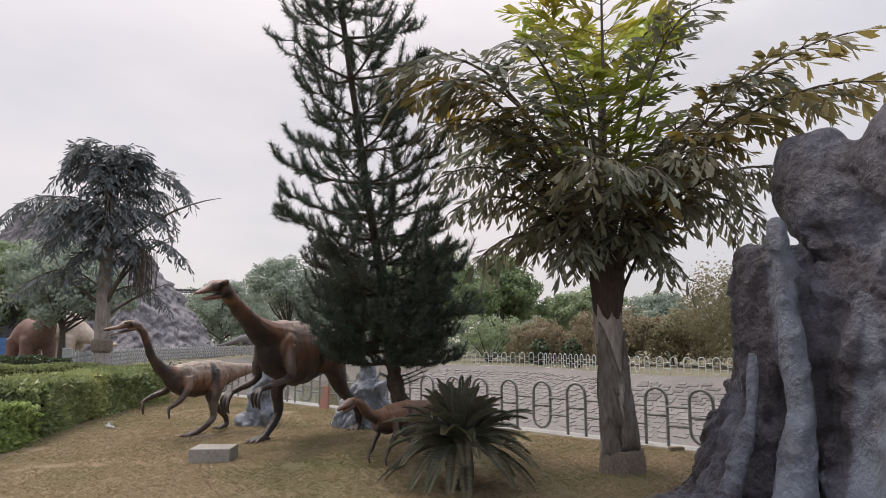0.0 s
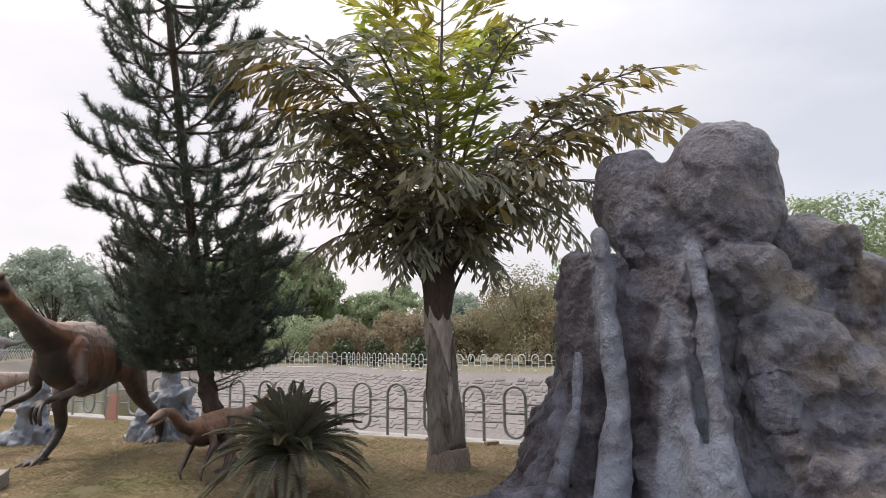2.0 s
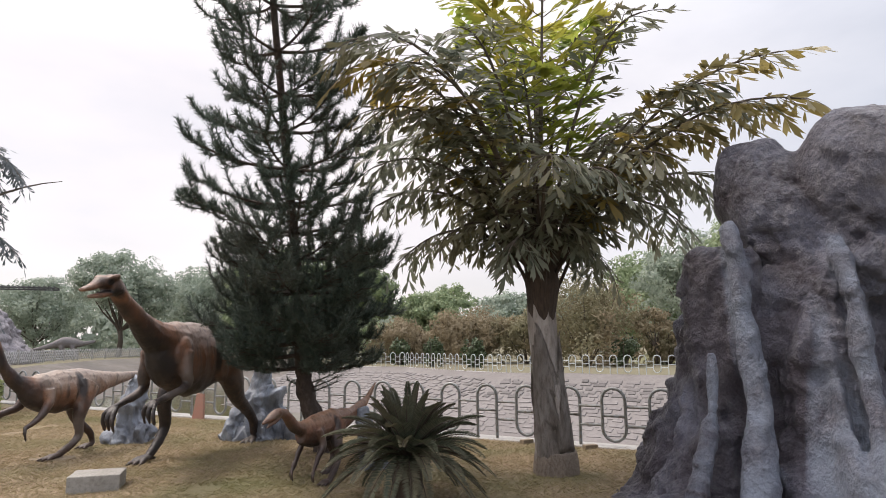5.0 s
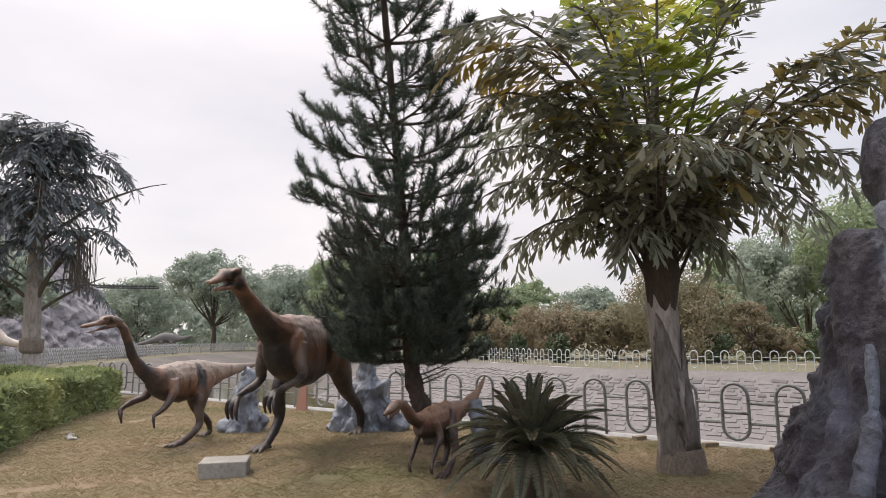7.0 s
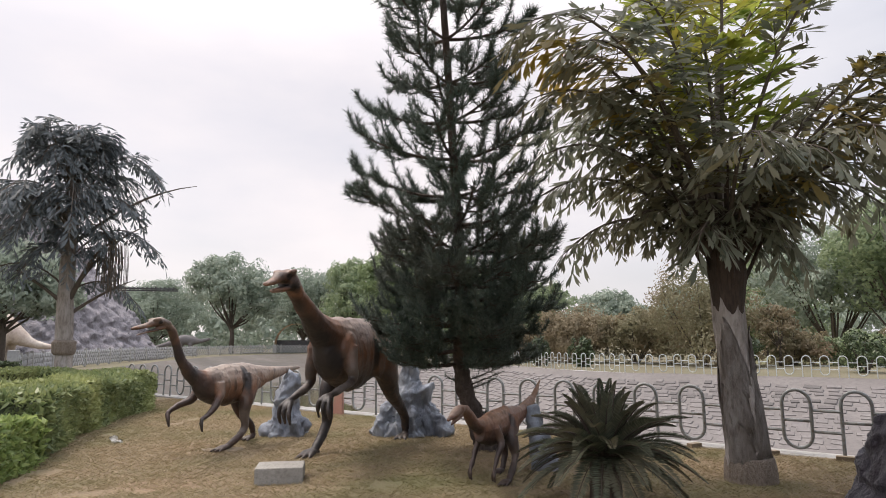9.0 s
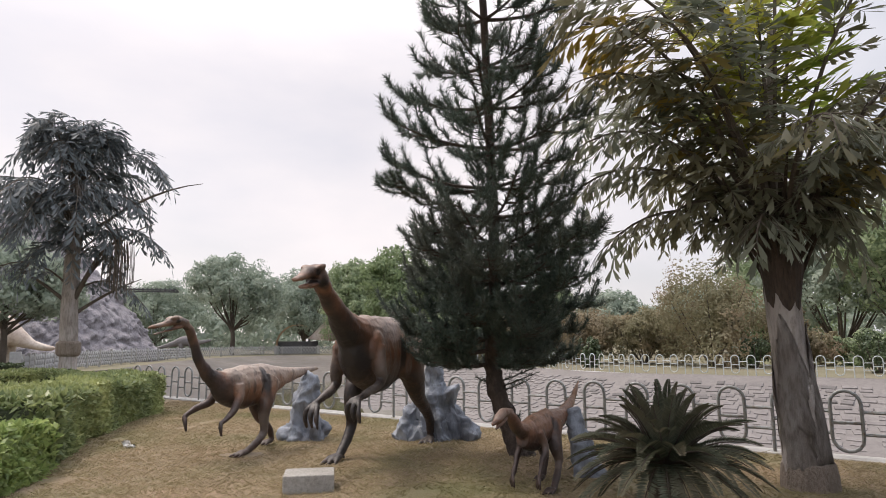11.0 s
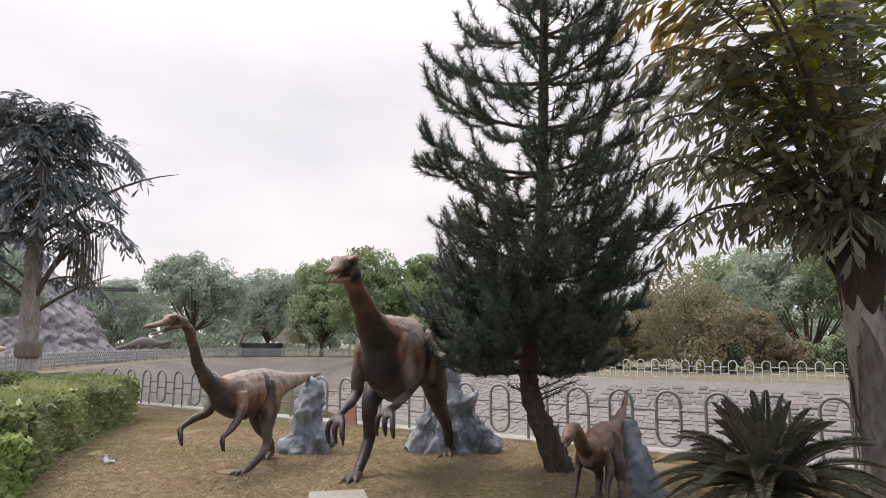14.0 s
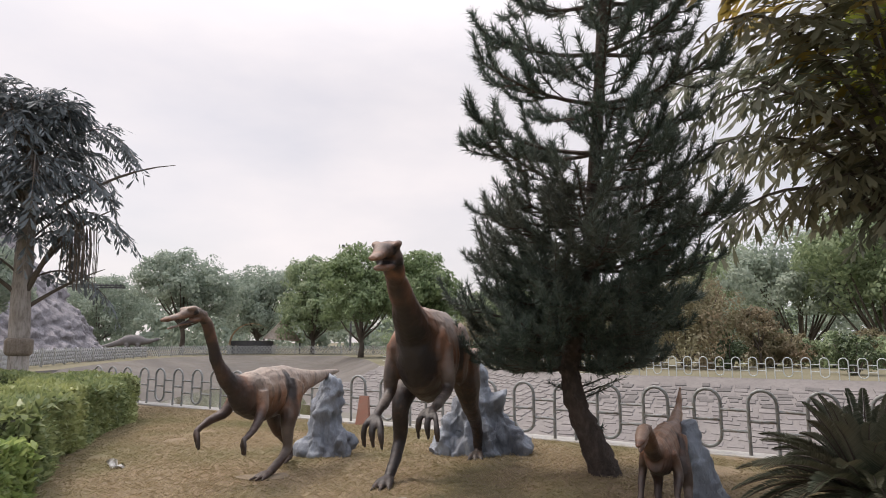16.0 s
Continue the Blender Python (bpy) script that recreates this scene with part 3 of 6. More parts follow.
NEAR_H, NEAR_PITCH = 0.90, 0.722
near_meshes = rail_meshes(M_RAIL, 0.026, 0.36, NEAR_H, NEAR_PITCH)
rail("grey painted hooped steel rail on the kerb", [uv(-4 * NEAR_PITCH, 0.0, 0.03), uv(28 * NEAR_PITCH, 0.0, 0.03)], NEAR_PITCH, near_meshes, NEAR_H, 0)
far_meshes = rail_meshes(M_RAILW, 0.023, 0.35, 0.94, 0.68)
rail("pale hooped steel rail along the stone bank", [Vector((30, 22.6, -0.02)), Vector((10.6, 31.1, -0.02)), Vector((1.04, 35.3, -0.02)), Vector((-1.8, 38.4, -0.02)), Vector((-5.65, 44.3, -0.02)), Vector((-13, 46, -0.02))], 0.68, far_meshes, 0.94)

# lattice fence round the far shore
LATT = [Vector((x, y, 0)) for x, y in ((-22.3, 21.6), (-27, 27.5), (-33, 37), (-38, 50), (-42, 66), (-42, 82), (-26, 84), (-12, 78))]
lattice = empty("lattice_fence", Matrix.Translation(LATT[0]), "dull white criss-cross lattice fence on the far shore", "fence")
bm = bmesh.new()
post_me = None
for a, b in zip(LATT, LATT[1:]):
    d = b - a
    n = round(d.length / 0.42)
    ang = math.atan2(d.y, d.x)
    for i in range(n):
        p, q = a + d * (i / n) - LATT[0], a + d * ((i + 1) / n) - LATT[0]
        for z0 in (0.1, 0.6):
            for s, e in ((p, q), (q, p)):
                tube(bm, [(s.x, s.y, z0), (e.x, e.y, z0 + 0.5)], 0.05, 4, cap=False)
    for i in range(0, n, 6):
        p = a + d * (i / n) - LATT[0]
        bmp = bmesh.new()
        if post_me is None:
            box(bmp, (0, 0, 0.6), (0.14, 0.14, 1.22), 0, 0.01)
            post_me = bpy.data.meshes.new("post")
            bmp.to_mesh(post_me)
            post_me.materials.append(M_CONCRETE)
        bmp.free()
        shared("post", post_me, lattice, pose(p.x, p.y, 0, 0, 0, math.degrees(ang)))
tagged(part("lattice", bm, M_LATT, lattice), kind="stuff")
bm = bmesh.new()
box(bm, (0, 0, 0.66), (0.36, 0.36, 1.34), 40, 0.02)
part("end_post", bm, M_LATT, lattice)


# ---- statues ----
def beast(name, m, material, label, marks, body, voxel):
    bm = bmesh.new()
    body(bm)
    ob = fused(name, bm, voxel, material, m, ((0.16, 0.012, "soft"), (0.05, 0.004, "soft")), 2)
    me = ob.data
    co = np.empty(len(me.vertices) * 3)
    me.vertices.foreach_get("co", co)
    co = co.reshape(-1, 3)
    val = np.zeros(len(co))
    wob = np.array([noise.noise(Vector(c) * 5) for c in co])
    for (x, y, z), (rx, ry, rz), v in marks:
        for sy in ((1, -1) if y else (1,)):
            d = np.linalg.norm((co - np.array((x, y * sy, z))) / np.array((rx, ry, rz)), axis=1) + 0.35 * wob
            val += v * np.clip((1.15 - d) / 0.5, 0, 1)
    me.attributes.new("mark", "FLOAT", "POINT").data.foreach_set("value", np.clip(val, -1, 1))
    return tagged(ob, label, "statue")


# paint marks; pale ones on upper surfaces also imitate light from above
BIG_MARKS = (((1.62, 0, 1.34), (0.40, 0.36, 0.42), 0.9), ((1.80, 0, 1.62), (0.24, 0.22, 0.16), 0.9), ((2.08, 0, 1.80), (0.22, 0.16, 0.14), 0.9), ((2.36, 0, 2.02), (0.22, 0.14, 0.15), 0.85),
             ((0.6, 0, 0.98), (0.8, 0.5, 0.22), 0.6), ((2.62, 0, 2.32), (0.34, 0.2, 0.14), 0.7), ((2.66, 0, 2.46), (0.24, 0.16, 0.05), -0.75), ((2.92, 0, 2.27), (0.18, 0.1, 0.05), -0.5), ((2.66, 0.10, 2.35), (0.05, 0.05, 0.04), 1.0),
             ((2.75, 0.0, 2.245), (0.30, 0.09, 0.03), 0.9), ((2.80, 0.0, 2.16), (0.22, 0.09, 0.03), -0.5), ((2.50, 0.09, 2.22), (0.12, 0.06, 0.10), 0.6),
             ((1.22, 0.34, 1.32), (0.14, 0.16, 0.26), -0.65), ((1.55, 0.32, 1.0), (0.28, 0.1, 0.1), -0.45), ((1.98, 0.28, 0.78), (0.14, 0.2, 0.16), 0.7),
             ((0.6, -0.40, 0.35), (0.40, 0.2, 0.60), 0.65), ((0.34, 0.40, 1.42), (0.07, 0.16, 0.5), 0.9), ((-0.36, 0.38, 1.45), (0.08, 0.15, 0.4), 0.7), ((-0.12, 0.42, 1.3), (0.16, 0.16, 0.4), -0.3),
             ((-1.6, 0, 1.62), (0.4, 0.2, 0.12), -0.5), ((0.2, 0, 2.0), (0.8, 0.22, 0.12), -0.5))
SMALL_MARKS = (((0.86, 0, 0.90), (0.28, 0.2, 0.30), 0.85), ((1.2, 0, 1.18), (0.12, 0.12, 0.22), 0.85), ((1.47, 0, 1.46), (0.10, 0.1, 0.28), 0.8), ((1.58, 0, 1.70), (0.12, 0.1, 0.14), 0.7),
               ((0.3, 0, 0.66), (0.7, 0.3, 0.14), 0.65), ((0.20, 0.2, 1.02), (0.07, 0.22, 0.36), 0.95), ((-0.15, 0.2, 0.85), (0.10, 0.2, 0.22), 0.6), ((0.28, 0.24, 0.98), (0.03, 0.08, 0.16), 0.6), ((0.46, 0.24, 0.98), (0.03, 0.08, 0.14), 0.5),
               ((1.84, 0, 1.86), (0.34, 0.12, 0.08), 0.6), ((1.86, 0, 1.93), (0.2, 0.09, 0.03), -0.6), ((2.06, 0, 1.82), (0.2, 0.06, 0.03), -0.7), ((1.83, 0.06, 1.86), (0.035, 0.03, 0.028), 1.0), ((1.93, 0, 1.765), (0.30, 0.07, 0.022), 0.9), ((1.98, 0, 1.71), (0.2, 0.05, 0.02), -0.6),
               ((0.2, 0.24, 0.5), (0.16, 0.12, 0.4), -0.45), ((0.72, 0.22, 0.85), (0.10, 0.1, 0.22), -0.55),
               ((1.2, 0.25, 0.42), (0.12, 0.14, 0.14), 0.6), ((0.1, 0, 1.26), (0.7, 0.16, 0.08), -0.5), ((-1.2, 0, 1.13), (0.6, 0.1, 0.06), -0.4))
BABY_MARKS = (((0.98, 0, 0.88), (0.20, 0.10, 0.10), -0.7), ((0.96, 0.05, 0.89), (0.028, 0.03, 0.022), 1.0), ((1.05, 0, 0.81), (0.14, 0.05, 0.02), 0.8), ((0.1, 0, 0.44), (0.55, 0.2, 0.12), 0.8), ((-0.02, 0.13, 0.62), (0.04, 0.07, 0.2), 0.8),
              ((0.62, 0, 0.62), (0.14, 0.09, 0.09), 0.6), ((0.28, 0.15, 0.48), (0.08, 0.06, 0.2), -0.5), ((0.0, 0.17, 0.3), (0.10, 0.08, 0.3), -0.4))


def stretched(f_front, f_back):
    def go(bm, pts, radii, n=10, steps=5):
        limb(bm, [(x * (f_front if x > 0 else f_back), y, z) for x, y, z in pts], radii, n, steps)
    return go


def big_body(bm):
    # hips over the origin, forward is +x
    limb = stretched(1.45, 1.30)
    limb(bm, [(-1.45, 0, 1.62), (-0.95, 0, 1.60), (-0.45, 0, 1.52), (0.0, 0, 1.48), (0.45, 0, 1.42), (0.85, 0, 1.52), (1.08, 0, 1.68)],
         [(0.03, 0.04), (0.13, 0.15), (0.24, 0.31), (0.29, 0.48), (0.32, 0.54), (0.27, 0.45), (0.10, 0.13)], 20)
    limb(bm, [(0.72, 0, 1.60), (1.06, 0, 1.72), (1.32, 0, 1.92), (1.54, 0, 2.13), (1.68, 0, 2.27), (1.78, 0, 2.33)],
         [(0.30, 0.36), (0.195, 0.225), (0.13, 0.145), (0.10, 0.11), (0.10, 0.105), (0.09, 0.09)], 12)
    limb(bm, [(1.64, 0, 2.29), (1.74, 0, 2.37), (1.86, 0, 2.36), (1.98, 0, 2.29), (2.10, 0, 2.235)], [(0.085, 0.085), (0.105, 0.085), (0.088, 0.07), (0.065, 0.048), (0.04, 0.022)], 14)
    limb(bm, [(1.70, 0, 2.25), (1.84, 0, 2.215), (1.94, 0, 2.185), (2.01, 0, 2.17)], [(0.085, 0.055), (0.08, 0.035), (0.06, 0.025), (0.035, 0.016)], 10)
    for y in (0.095, -0.095):
        blob(bm, (1.80 * 1.45, y, 2.42), (0.11, 0.035, 0.035), 2, (0, 12, 0))
        blob(bm, (1.73 * 1.45, y * 0.9, 2.30), (0.11, 0.04, 0.07), 2)
    for y in (1, -1):
        for k in range(4):
            limb(bm, [(0.55 - 0.17 * k, 0.25 * y, 1.66), (0.52 - 0.17 * k, 0.305 * y, 1.42), (0.50 - 0.17 * k, 0.25 * y, 1.16)], [0.025, 0.035, 0.02], 6)
    # arms
    limb(bm, [(0.84, 0.24, 1.52), (0.86, 0.30, 1.26), (0.86, 0.31, 1.08), (1.20, 0.28, 0.95), (1.32, 0.25, 0.92)], [0.125, 0.09, 0.065, 0.045, 0.042], 10)
    limb(bm, [(0.84, -0.24, 1.52), (0.86, -0.30, 1.22), (0.86, -0.32, 1.02), (1.20, -0.30, 0.88), (1.32, -0.28, 0.84)], [0.125, 0.09, 0.065, 0.045, 0.042], 10)
    for y, z in ((0.25, 0.92), (-0.28, 0.84)):
        for k in (-1, 0, 1):
            limb(bm, [(1.30, y + 0.03 * k, z), (1.37 + 0.025 * k, y + 0.08 * k, z - 0.05), (1.385 + 0.05 * k, y + 0.105 * k, z - 0.16), (1.35 + 0.05 * k, y + 0.105 * k, z - 0.27)], [0.034, 0.033, 0.029, 0.016], 8, 4)
    for y in (0.30, -0.30):
        blob(bm, (1.18, y * 0.74, 1.50), (0.22, 0.11, 0.25), 2)
        blob(bm, (0.05, y * 0.9, 1.42), (0.34, 0.13, 0.40), 2)
    # legs: one forward, one pushing behind
    limb(bm, [(0.05, -0.22, 1.40), (0.34, -0.30, 1.05), (0.44, -0.34, 0.82), (0.36, -0.38, 0.42), (0.56, -0.42, 0.08)], [(0.20, 0.28), 0.155, 0.11, 0.075, 0.062], 12)
    limb(bm, [(-0.05, 0.24, 1.40), (-0.12, 0.32, 1.05), (-0.25, 0.34, 0.78), (-0.66, 0.36, 0.42), (-0.76, 0.36, 0.08)], [(0.21, 0.30), 0.18, 0.115, 0.075, 0.062], 12)
    for x, y in ((0.58, -0.42), (-0.72, 0.36)):
        for k in (-1, 0, 1):
            limb(bm, [(x - 0.03, y, 0.07), (x + 0.12, y + 0.06 * k, 0.06), (x + 0.26, y + 0.10 * k, 0.015)], [0.055, 0.042, 0.014], 8, 3)
        limb(bm, [(x, y, 0.07), (x - 0.14, y, 0.02)], [0.05, 0.018], 8, 2)


def small_body(bm):
    limb = stretched(1.25, 1.08)
    limb(bm, [(-1.42, 0, 1.14), (-0.95, 0, 1.10), (-0.45, 0, 1.05), (0.0, 0, 0.99), (0.38, 0, 0.95), (0.68, 0, 0.98), (0.86, 0, 1.06)],
         [(0.016, 0.018), (0.062, 0.075), (0.12, 0.15), (0.20, 0.29), (0.23, 0.32), (0.18, 0.25), (0.06, 0.08)], 18)
    limb(bm, [(0.66, 0, 1.00), (0.93, 0, 1.14), (1.09, 0, 1.36), (1.18, 0, 1.60), (1.27, 0, 1.78), (1.40, 0, 1.86)],
         [(0.145, 0.195), (0.086, 0.108), (0.064, 0.074), (0.056, 0.062), (0.054, 0.056), (0.05, 0.05)], 12)
    limb(bm, [(1.29, 0, 1.84), (1.44, 0, 1.88), (1.61, 0, 1.82), (1.80, 0, 1.77)], [(0.05, 0.05), (0.066, 0.058), (0.052, 0.038), (0.022, 0.014)], 10)
    limb(bm, [(1.38, 0, 1.80), (1.54, 0, 1.75), (1.73, 0, 1.69)], [(0.046, 0.033), (0.038, 0.022), (0.018, 0.01)], 8)
    for y in (0.06, -0.06):
        blob(bm, (1.50 * 1.25, y * 0.9, 1.905), (0.07, 0.022, 0.02), 2, (0, 10, 0))
        blob(bm, (1.45 * 1.25, y, 1.87), (0.024, 0.02, 0.024), 2)
    for y in (1, -1):
        for k in range(5):
            limb(bm, [(0.50 - 0.11 * k, 0.17 * y, 1.12), (0.48 - 0.11 * k, 0.235 * y, 0.98), (0.47 - 0.11 * k, 0.18 * y, 0.80)], [0.016, 0.022, 0.014], 6)
    # arms
    limb(bm, [(0.60, 0.16, 1.00), (0.62, 0.21, 0.82), (0.76, 0.23, 0.62), (0.93, 0.24, 0.52)], [0.085, 0.062, 0.042, 0.030], 9)
    limb(bm, [(0.62, -0.16, 0.94), (0.70, -0.24, 0.76), (0.86, -0.30, 0.68), (0.98, -0.32, 0.60), (0.98, -0.32, 0.52)], [0.08, 0.06, 0.045, 0.035, 0.03], 9)
    for x, y, z in ((0.93, 0.24, 0.54), (0.98, -0.32, 0.60)):
        for k in (-1, 0, 1):
            limb(bm, [(x, y, z), (x + 0.035 * k, y + 0.05 * k, z - 0.09), (x - 0.02 + 0.04 * k, y + 0.055 * k, z - 0.20)], [0.026, 0.024, 0.012], 7, 4)
    # legs
    limb(bm, [(0.0, 0.14, 1.02), (0.14, 0.20, 0.72), (0.16, 0.20, 0.50), (0.14, 0.18, 0.26), (0.38, 0.15, 0.06)], [(0.15, 0.22), 0.12, 0.08, 0.055, 0.05], 11)
    limb(bm, [(-0.05, -0.14, 1.00), (-0.05, -0.19, 0.70), (-0.16, -0.18, 0.46), (-0.40, -0.17, 0.24), (-0.46, -0.16, 0.05)], [(0.14, 0.20), 0.11, 0.075, 0.05, 0.045], 11)
    for x, y in ((0.40, 0.15), (-0.42, -0.16)):
        for k in (-1, 0, 1):
            limb(bm, [(x - 0.03, y, 0.05), (x + 0.10, y + 0.045 * k, 0.045), (x + 0.22, y + 0.08 * k, 0.012)], [0.042, 0.034, 0.012], 7, 3)


def baby_body(bm):
    limb = stretched(1.27, 1.27)
    limb(bm, [(-0.92, 0, 1.08), (-0.72, 0, 0.86), (-0.42, 0, 0.70), (-0.08, 0, 0.64), (0.22, 0, 0.60), (0.42, 0, 0.60)],
         [(0.014, 0.014), (0.045, 0.05), (0.085, 0.10), (0.13, 0.19), (0.135, 0.19), (0.085, 0.12)], 12)
    limb(bm, [(0.30, 0, 0.62), (0.48, 0, 0.68), (0.60, 0, 0.80), (0.70, 0, 0.88)], [(0.09, 0.11), (0.07, 0.075), (0.058, 0.06), (0.05, 0.05)], 10)
    limb(bm, [(0.62, 0, 0.86), (0.74, 0, 0.88), (0.86, 0, 0.82), (0.93, 0, 0.78)], [(0.045, 0.045), (0.055, 0.05), (0.042, 0.034), (0.018, 0.014)], 10)
    limb(bm, [(0.72, 0, 0.82), (0.82, 0, 0.77), (0.88, 0, 0.73)], [(0.04, 0.03), (0.03, 0.018), (0.014, 0.008)], 8)
    for y in (1, -1):
        limb(bm, [(0.26, 0.10 * y, 0.62), (0.22, 0.15 * y, 0.46), (0.30, 0.15 * y, 0.30), (0.36, 0.15 * y, 0.18)], [0.055, 0.042, 0.028, 0.02], 8)
        for k in (-1, 0, 1):
            limb(bm, [(0.36, 0.15 * y, 0.18), (0.38 + 0.02 * k, 0.15 * y + 0.03 * k, 0.12), (0.36 + 0.02 * k, 0.15 * y + 0.03 * k, 0.05)], [0.019, 0.017, 0.009], 6, 3)
    limb(bm, [(-0.12, 0.09, 0.66), (0.0, 0.15, 0.44), (0.0, 0.18, 0.26), (0.18, 0.22, 0.05)], [(0.09, 0.14), 0.075, 0.046, 0.034], 10)
    limb(bm, [(-0.14, -0.09, 0.66), (-0.18, -0.13, 0.44), (-0.28, -0.13, 0.24), (-0.22, -0.13, 0.05)], [(0.09, 0.14), 0.075, 0.046, 0.034], 10)
    for x, y in ((0.19, 0.22), (-0.21, -0.13)):
        for k in (-1, 0, 1):
            limb(bm, [(x - 0.02, y, 0.04), (x + 0.07, y + 0.03 * k, 0.035), (x + 0.14, y + 0.05 * k, 0.01)], [0.03, 0.024, 0.009], 7, 3)


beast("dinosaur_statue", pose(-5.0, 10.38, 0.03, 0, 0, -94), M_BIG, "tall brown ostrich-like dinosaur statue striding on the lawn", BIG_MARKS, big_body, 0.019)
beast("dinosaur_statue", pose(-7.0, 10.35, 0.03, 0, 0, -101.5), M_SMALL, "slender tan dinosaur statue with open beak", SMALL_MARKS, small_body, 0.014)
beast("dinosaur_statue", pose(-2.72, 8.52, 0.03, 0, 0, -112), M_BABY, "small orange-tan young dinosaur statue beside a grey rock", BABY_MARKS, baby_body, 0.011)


# ---- rocks ----
bm = bmesh.new()
# heads
blob(bm, (3.02, 7.00, 3.27), (0.63, 0.60, 0.79), rot=(0, 8, 0))
blob(bm, (3.04, 6.95, 2.98), (0.57, 0.56, 0.55))
limb(bm, [(2.08, 7.50, 3.78), (2.10, 7.48, 3.60), (2.17, 7.42, 3.25), (2.32, 7.25, 2.85), (2.46, 7.12, 2.40)], [0.14, 0.30, 0.44, 0.47, 0.40], 18)
blob(bm, (3.85, 6.85, 2.55), (0.50, 0.45, 0.40), rot=(0, 24, 0))
blob(bm, (4.25, 6.90, 2.25), (0.40, 0.45, 0.36))
blob(bm, (2.28, 7.35, 3.28), (0.44, 0.42, 0.52), rot=(0, -14, 0))
limb(bm, [(2.35, 7.25, 3.0), (2.55, 7.15, 2.7), (2.78, 7.05, 2.45)], [0.40, 0.42, 0.36], 16)
# body
limb(bm, [(2.85, 7.65, -0.15), (2.85, 7.65, 0.4), (2.85, 7.6, 1.2), (2.75, 7.5, 2.0), (2.6, 7.4, 2.6)], [(1.45, 2.3), (1.2, 1.95), (1.0, 1.62), (0.92, 1.42), (0.6, 1.0)], 28)
limb(bm, [(1.25, 7.05, -0.15), (1.45, 7.1, 0.45), (1.62, 7.15, 1.2), (1.64, 7.18, 2.0), (1.72, 7.22, 2.52)], [0.58, 0.42, 0.37, 0.38, 0.30], 18)
limb(bm, [(2.4, 6.55, -0.15), (2.42, 6.72, 0.5), (2.45, 6.85, 1.2), (2.5, 6.95, 2.0), (2.6, 7.0, 2.5)], [0.75, 0.55, 0.50, 0.46, 0.34], 18)
limb(bm, [(3.5, 6.5, -0.15), (3.5, 6.75, 0.7), (3.45, 6.85, 1.5), (3.4, 6.9, 2.3)], [0.85, 0.72, 0.62, 0.45], 18)
limb(bm, [(4.3, 6.7, -0.15), (4.35, 6.9, 0.8), (4.25, 7.0, 1.5), (4.1, 7.0, 2.1)], [0.75, 0.62, 0.52, 0.40], 16)
blob(bm, (3.45, 6.42, 1.62), (0.42, 0.30, 0.36))
blob(bm, (3.95, 6.40, 1.28), (0.46, 0.32, 0.38))
blob(bm, (3.20, 6.36, 1.02), (0.34, 0.26, 0.30))
blob(bm, (4.05, 6.28, 0.75), (0.55, 0.36, 0.32))
blob(bm, (3.05, 6.62, 2.28), (0.46, 0.32, 0.36))
blob(bm, (2.66, 6.92, 2.50), (0.34, 0.30, 0.34))
blob(bm, (2.75, 7.0, -0.12), (2.55, 1.75, 0.36))
blob(bm, (1.15, 6.75, -0.10), (0.95, 0.70, 0.34))
TONGUES = (
    ([(1.65, 6.95, 2.80), (1.68, 6.82, 2.45), (1.68, 6.76, 1.95), (1.68, 6.66, 1.45), (1.67, 6.54, 0.92), (1.50, 6.28, 0.22), (1.36, 6.1, -0.15)], [(0.09, 0.09), (0.105, 0.09), (0.105, 0.09), (0.115, 0.09), (0.14, 0.10), (0.20, 0.13), (0.26, 0.18)]),
    ([(2.50, 6.60, 2.62), (2.50, 6.46, 2.30), (2.51, 6.36, 1.95), (2.47, 6.26, 1.49), (2.45, 6.10, 0.99), (2.37, 5.86, 0.40), (2.42, 5.72, -0.15)], [(0.08, 0.08), (0.085, 0.08), (0.085, 0.08), (0.09, 0.08), (0.10, 0.09), (0.15, 0.12), (0.20, 0.17)]),
    ([(2.30, 6.62, 2.0), (2.28, 6.48, 1.35), (2.24, 6.32, 0.8), (2.20, 6.08, 0.28), (2.18, 5.92, -0.15)], [(0.06, 0.05), (0.13, 0.07), (0.22, 0.09), (0.32, 0.13), (0.40, 0.2)]),
    ([(1.36, 6.78, 1.55), (1.30, 6.68, 1.05), (1.10, 6.50, 0.47), (0.88, 6.34, -0.1)], [0.045, 0.06, 0.07, 0.09]),
)
for pts, rad in TONGUES:
    limb(bm, pts, rad, 12)


def calm_rock(co):
    """Little relief on the smooth tongues, less on the heads."""
    k = np.where(co[:, 2] > 2.75, 0.4, 1.0)
    for pts, rad in TONGUES:
        for p, r in zip(*smooth_line(pts, rad, 6)):
            d = np.linalg.norm(co - np.array(p), axis=1) - max(r)
            k = np.minimum(k, np.clip(0.42 + d / 0.12, 0.42, 1.0))
    return k


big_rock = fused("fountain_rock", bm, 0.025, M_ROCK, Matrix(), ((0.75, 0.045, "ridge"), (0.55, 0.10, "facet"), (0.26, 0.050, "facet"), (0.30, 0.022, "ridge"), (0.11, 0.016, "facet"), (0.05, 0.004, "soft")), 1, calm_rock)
me = big_rock.data
wash = me.attributes.new("wash", "FLOAT", "POINT")
co = np.empty(len(me.vertices) * 3)
me.vertices.foreach_get("co", co)
co = co.reshape(-1, 3)
val = np.zeros(len(co))
for pts, rad in TONGUES:
    line, rr = smooth_line(pts, rad, 6)
    for p, r in zip(line, rr):
        d = np.linalg.norm(co - np.array(p), axis=1) - max(r)
        val = np.maximum(val, np.clip(0.9 - d / 0.08, 0, 1))
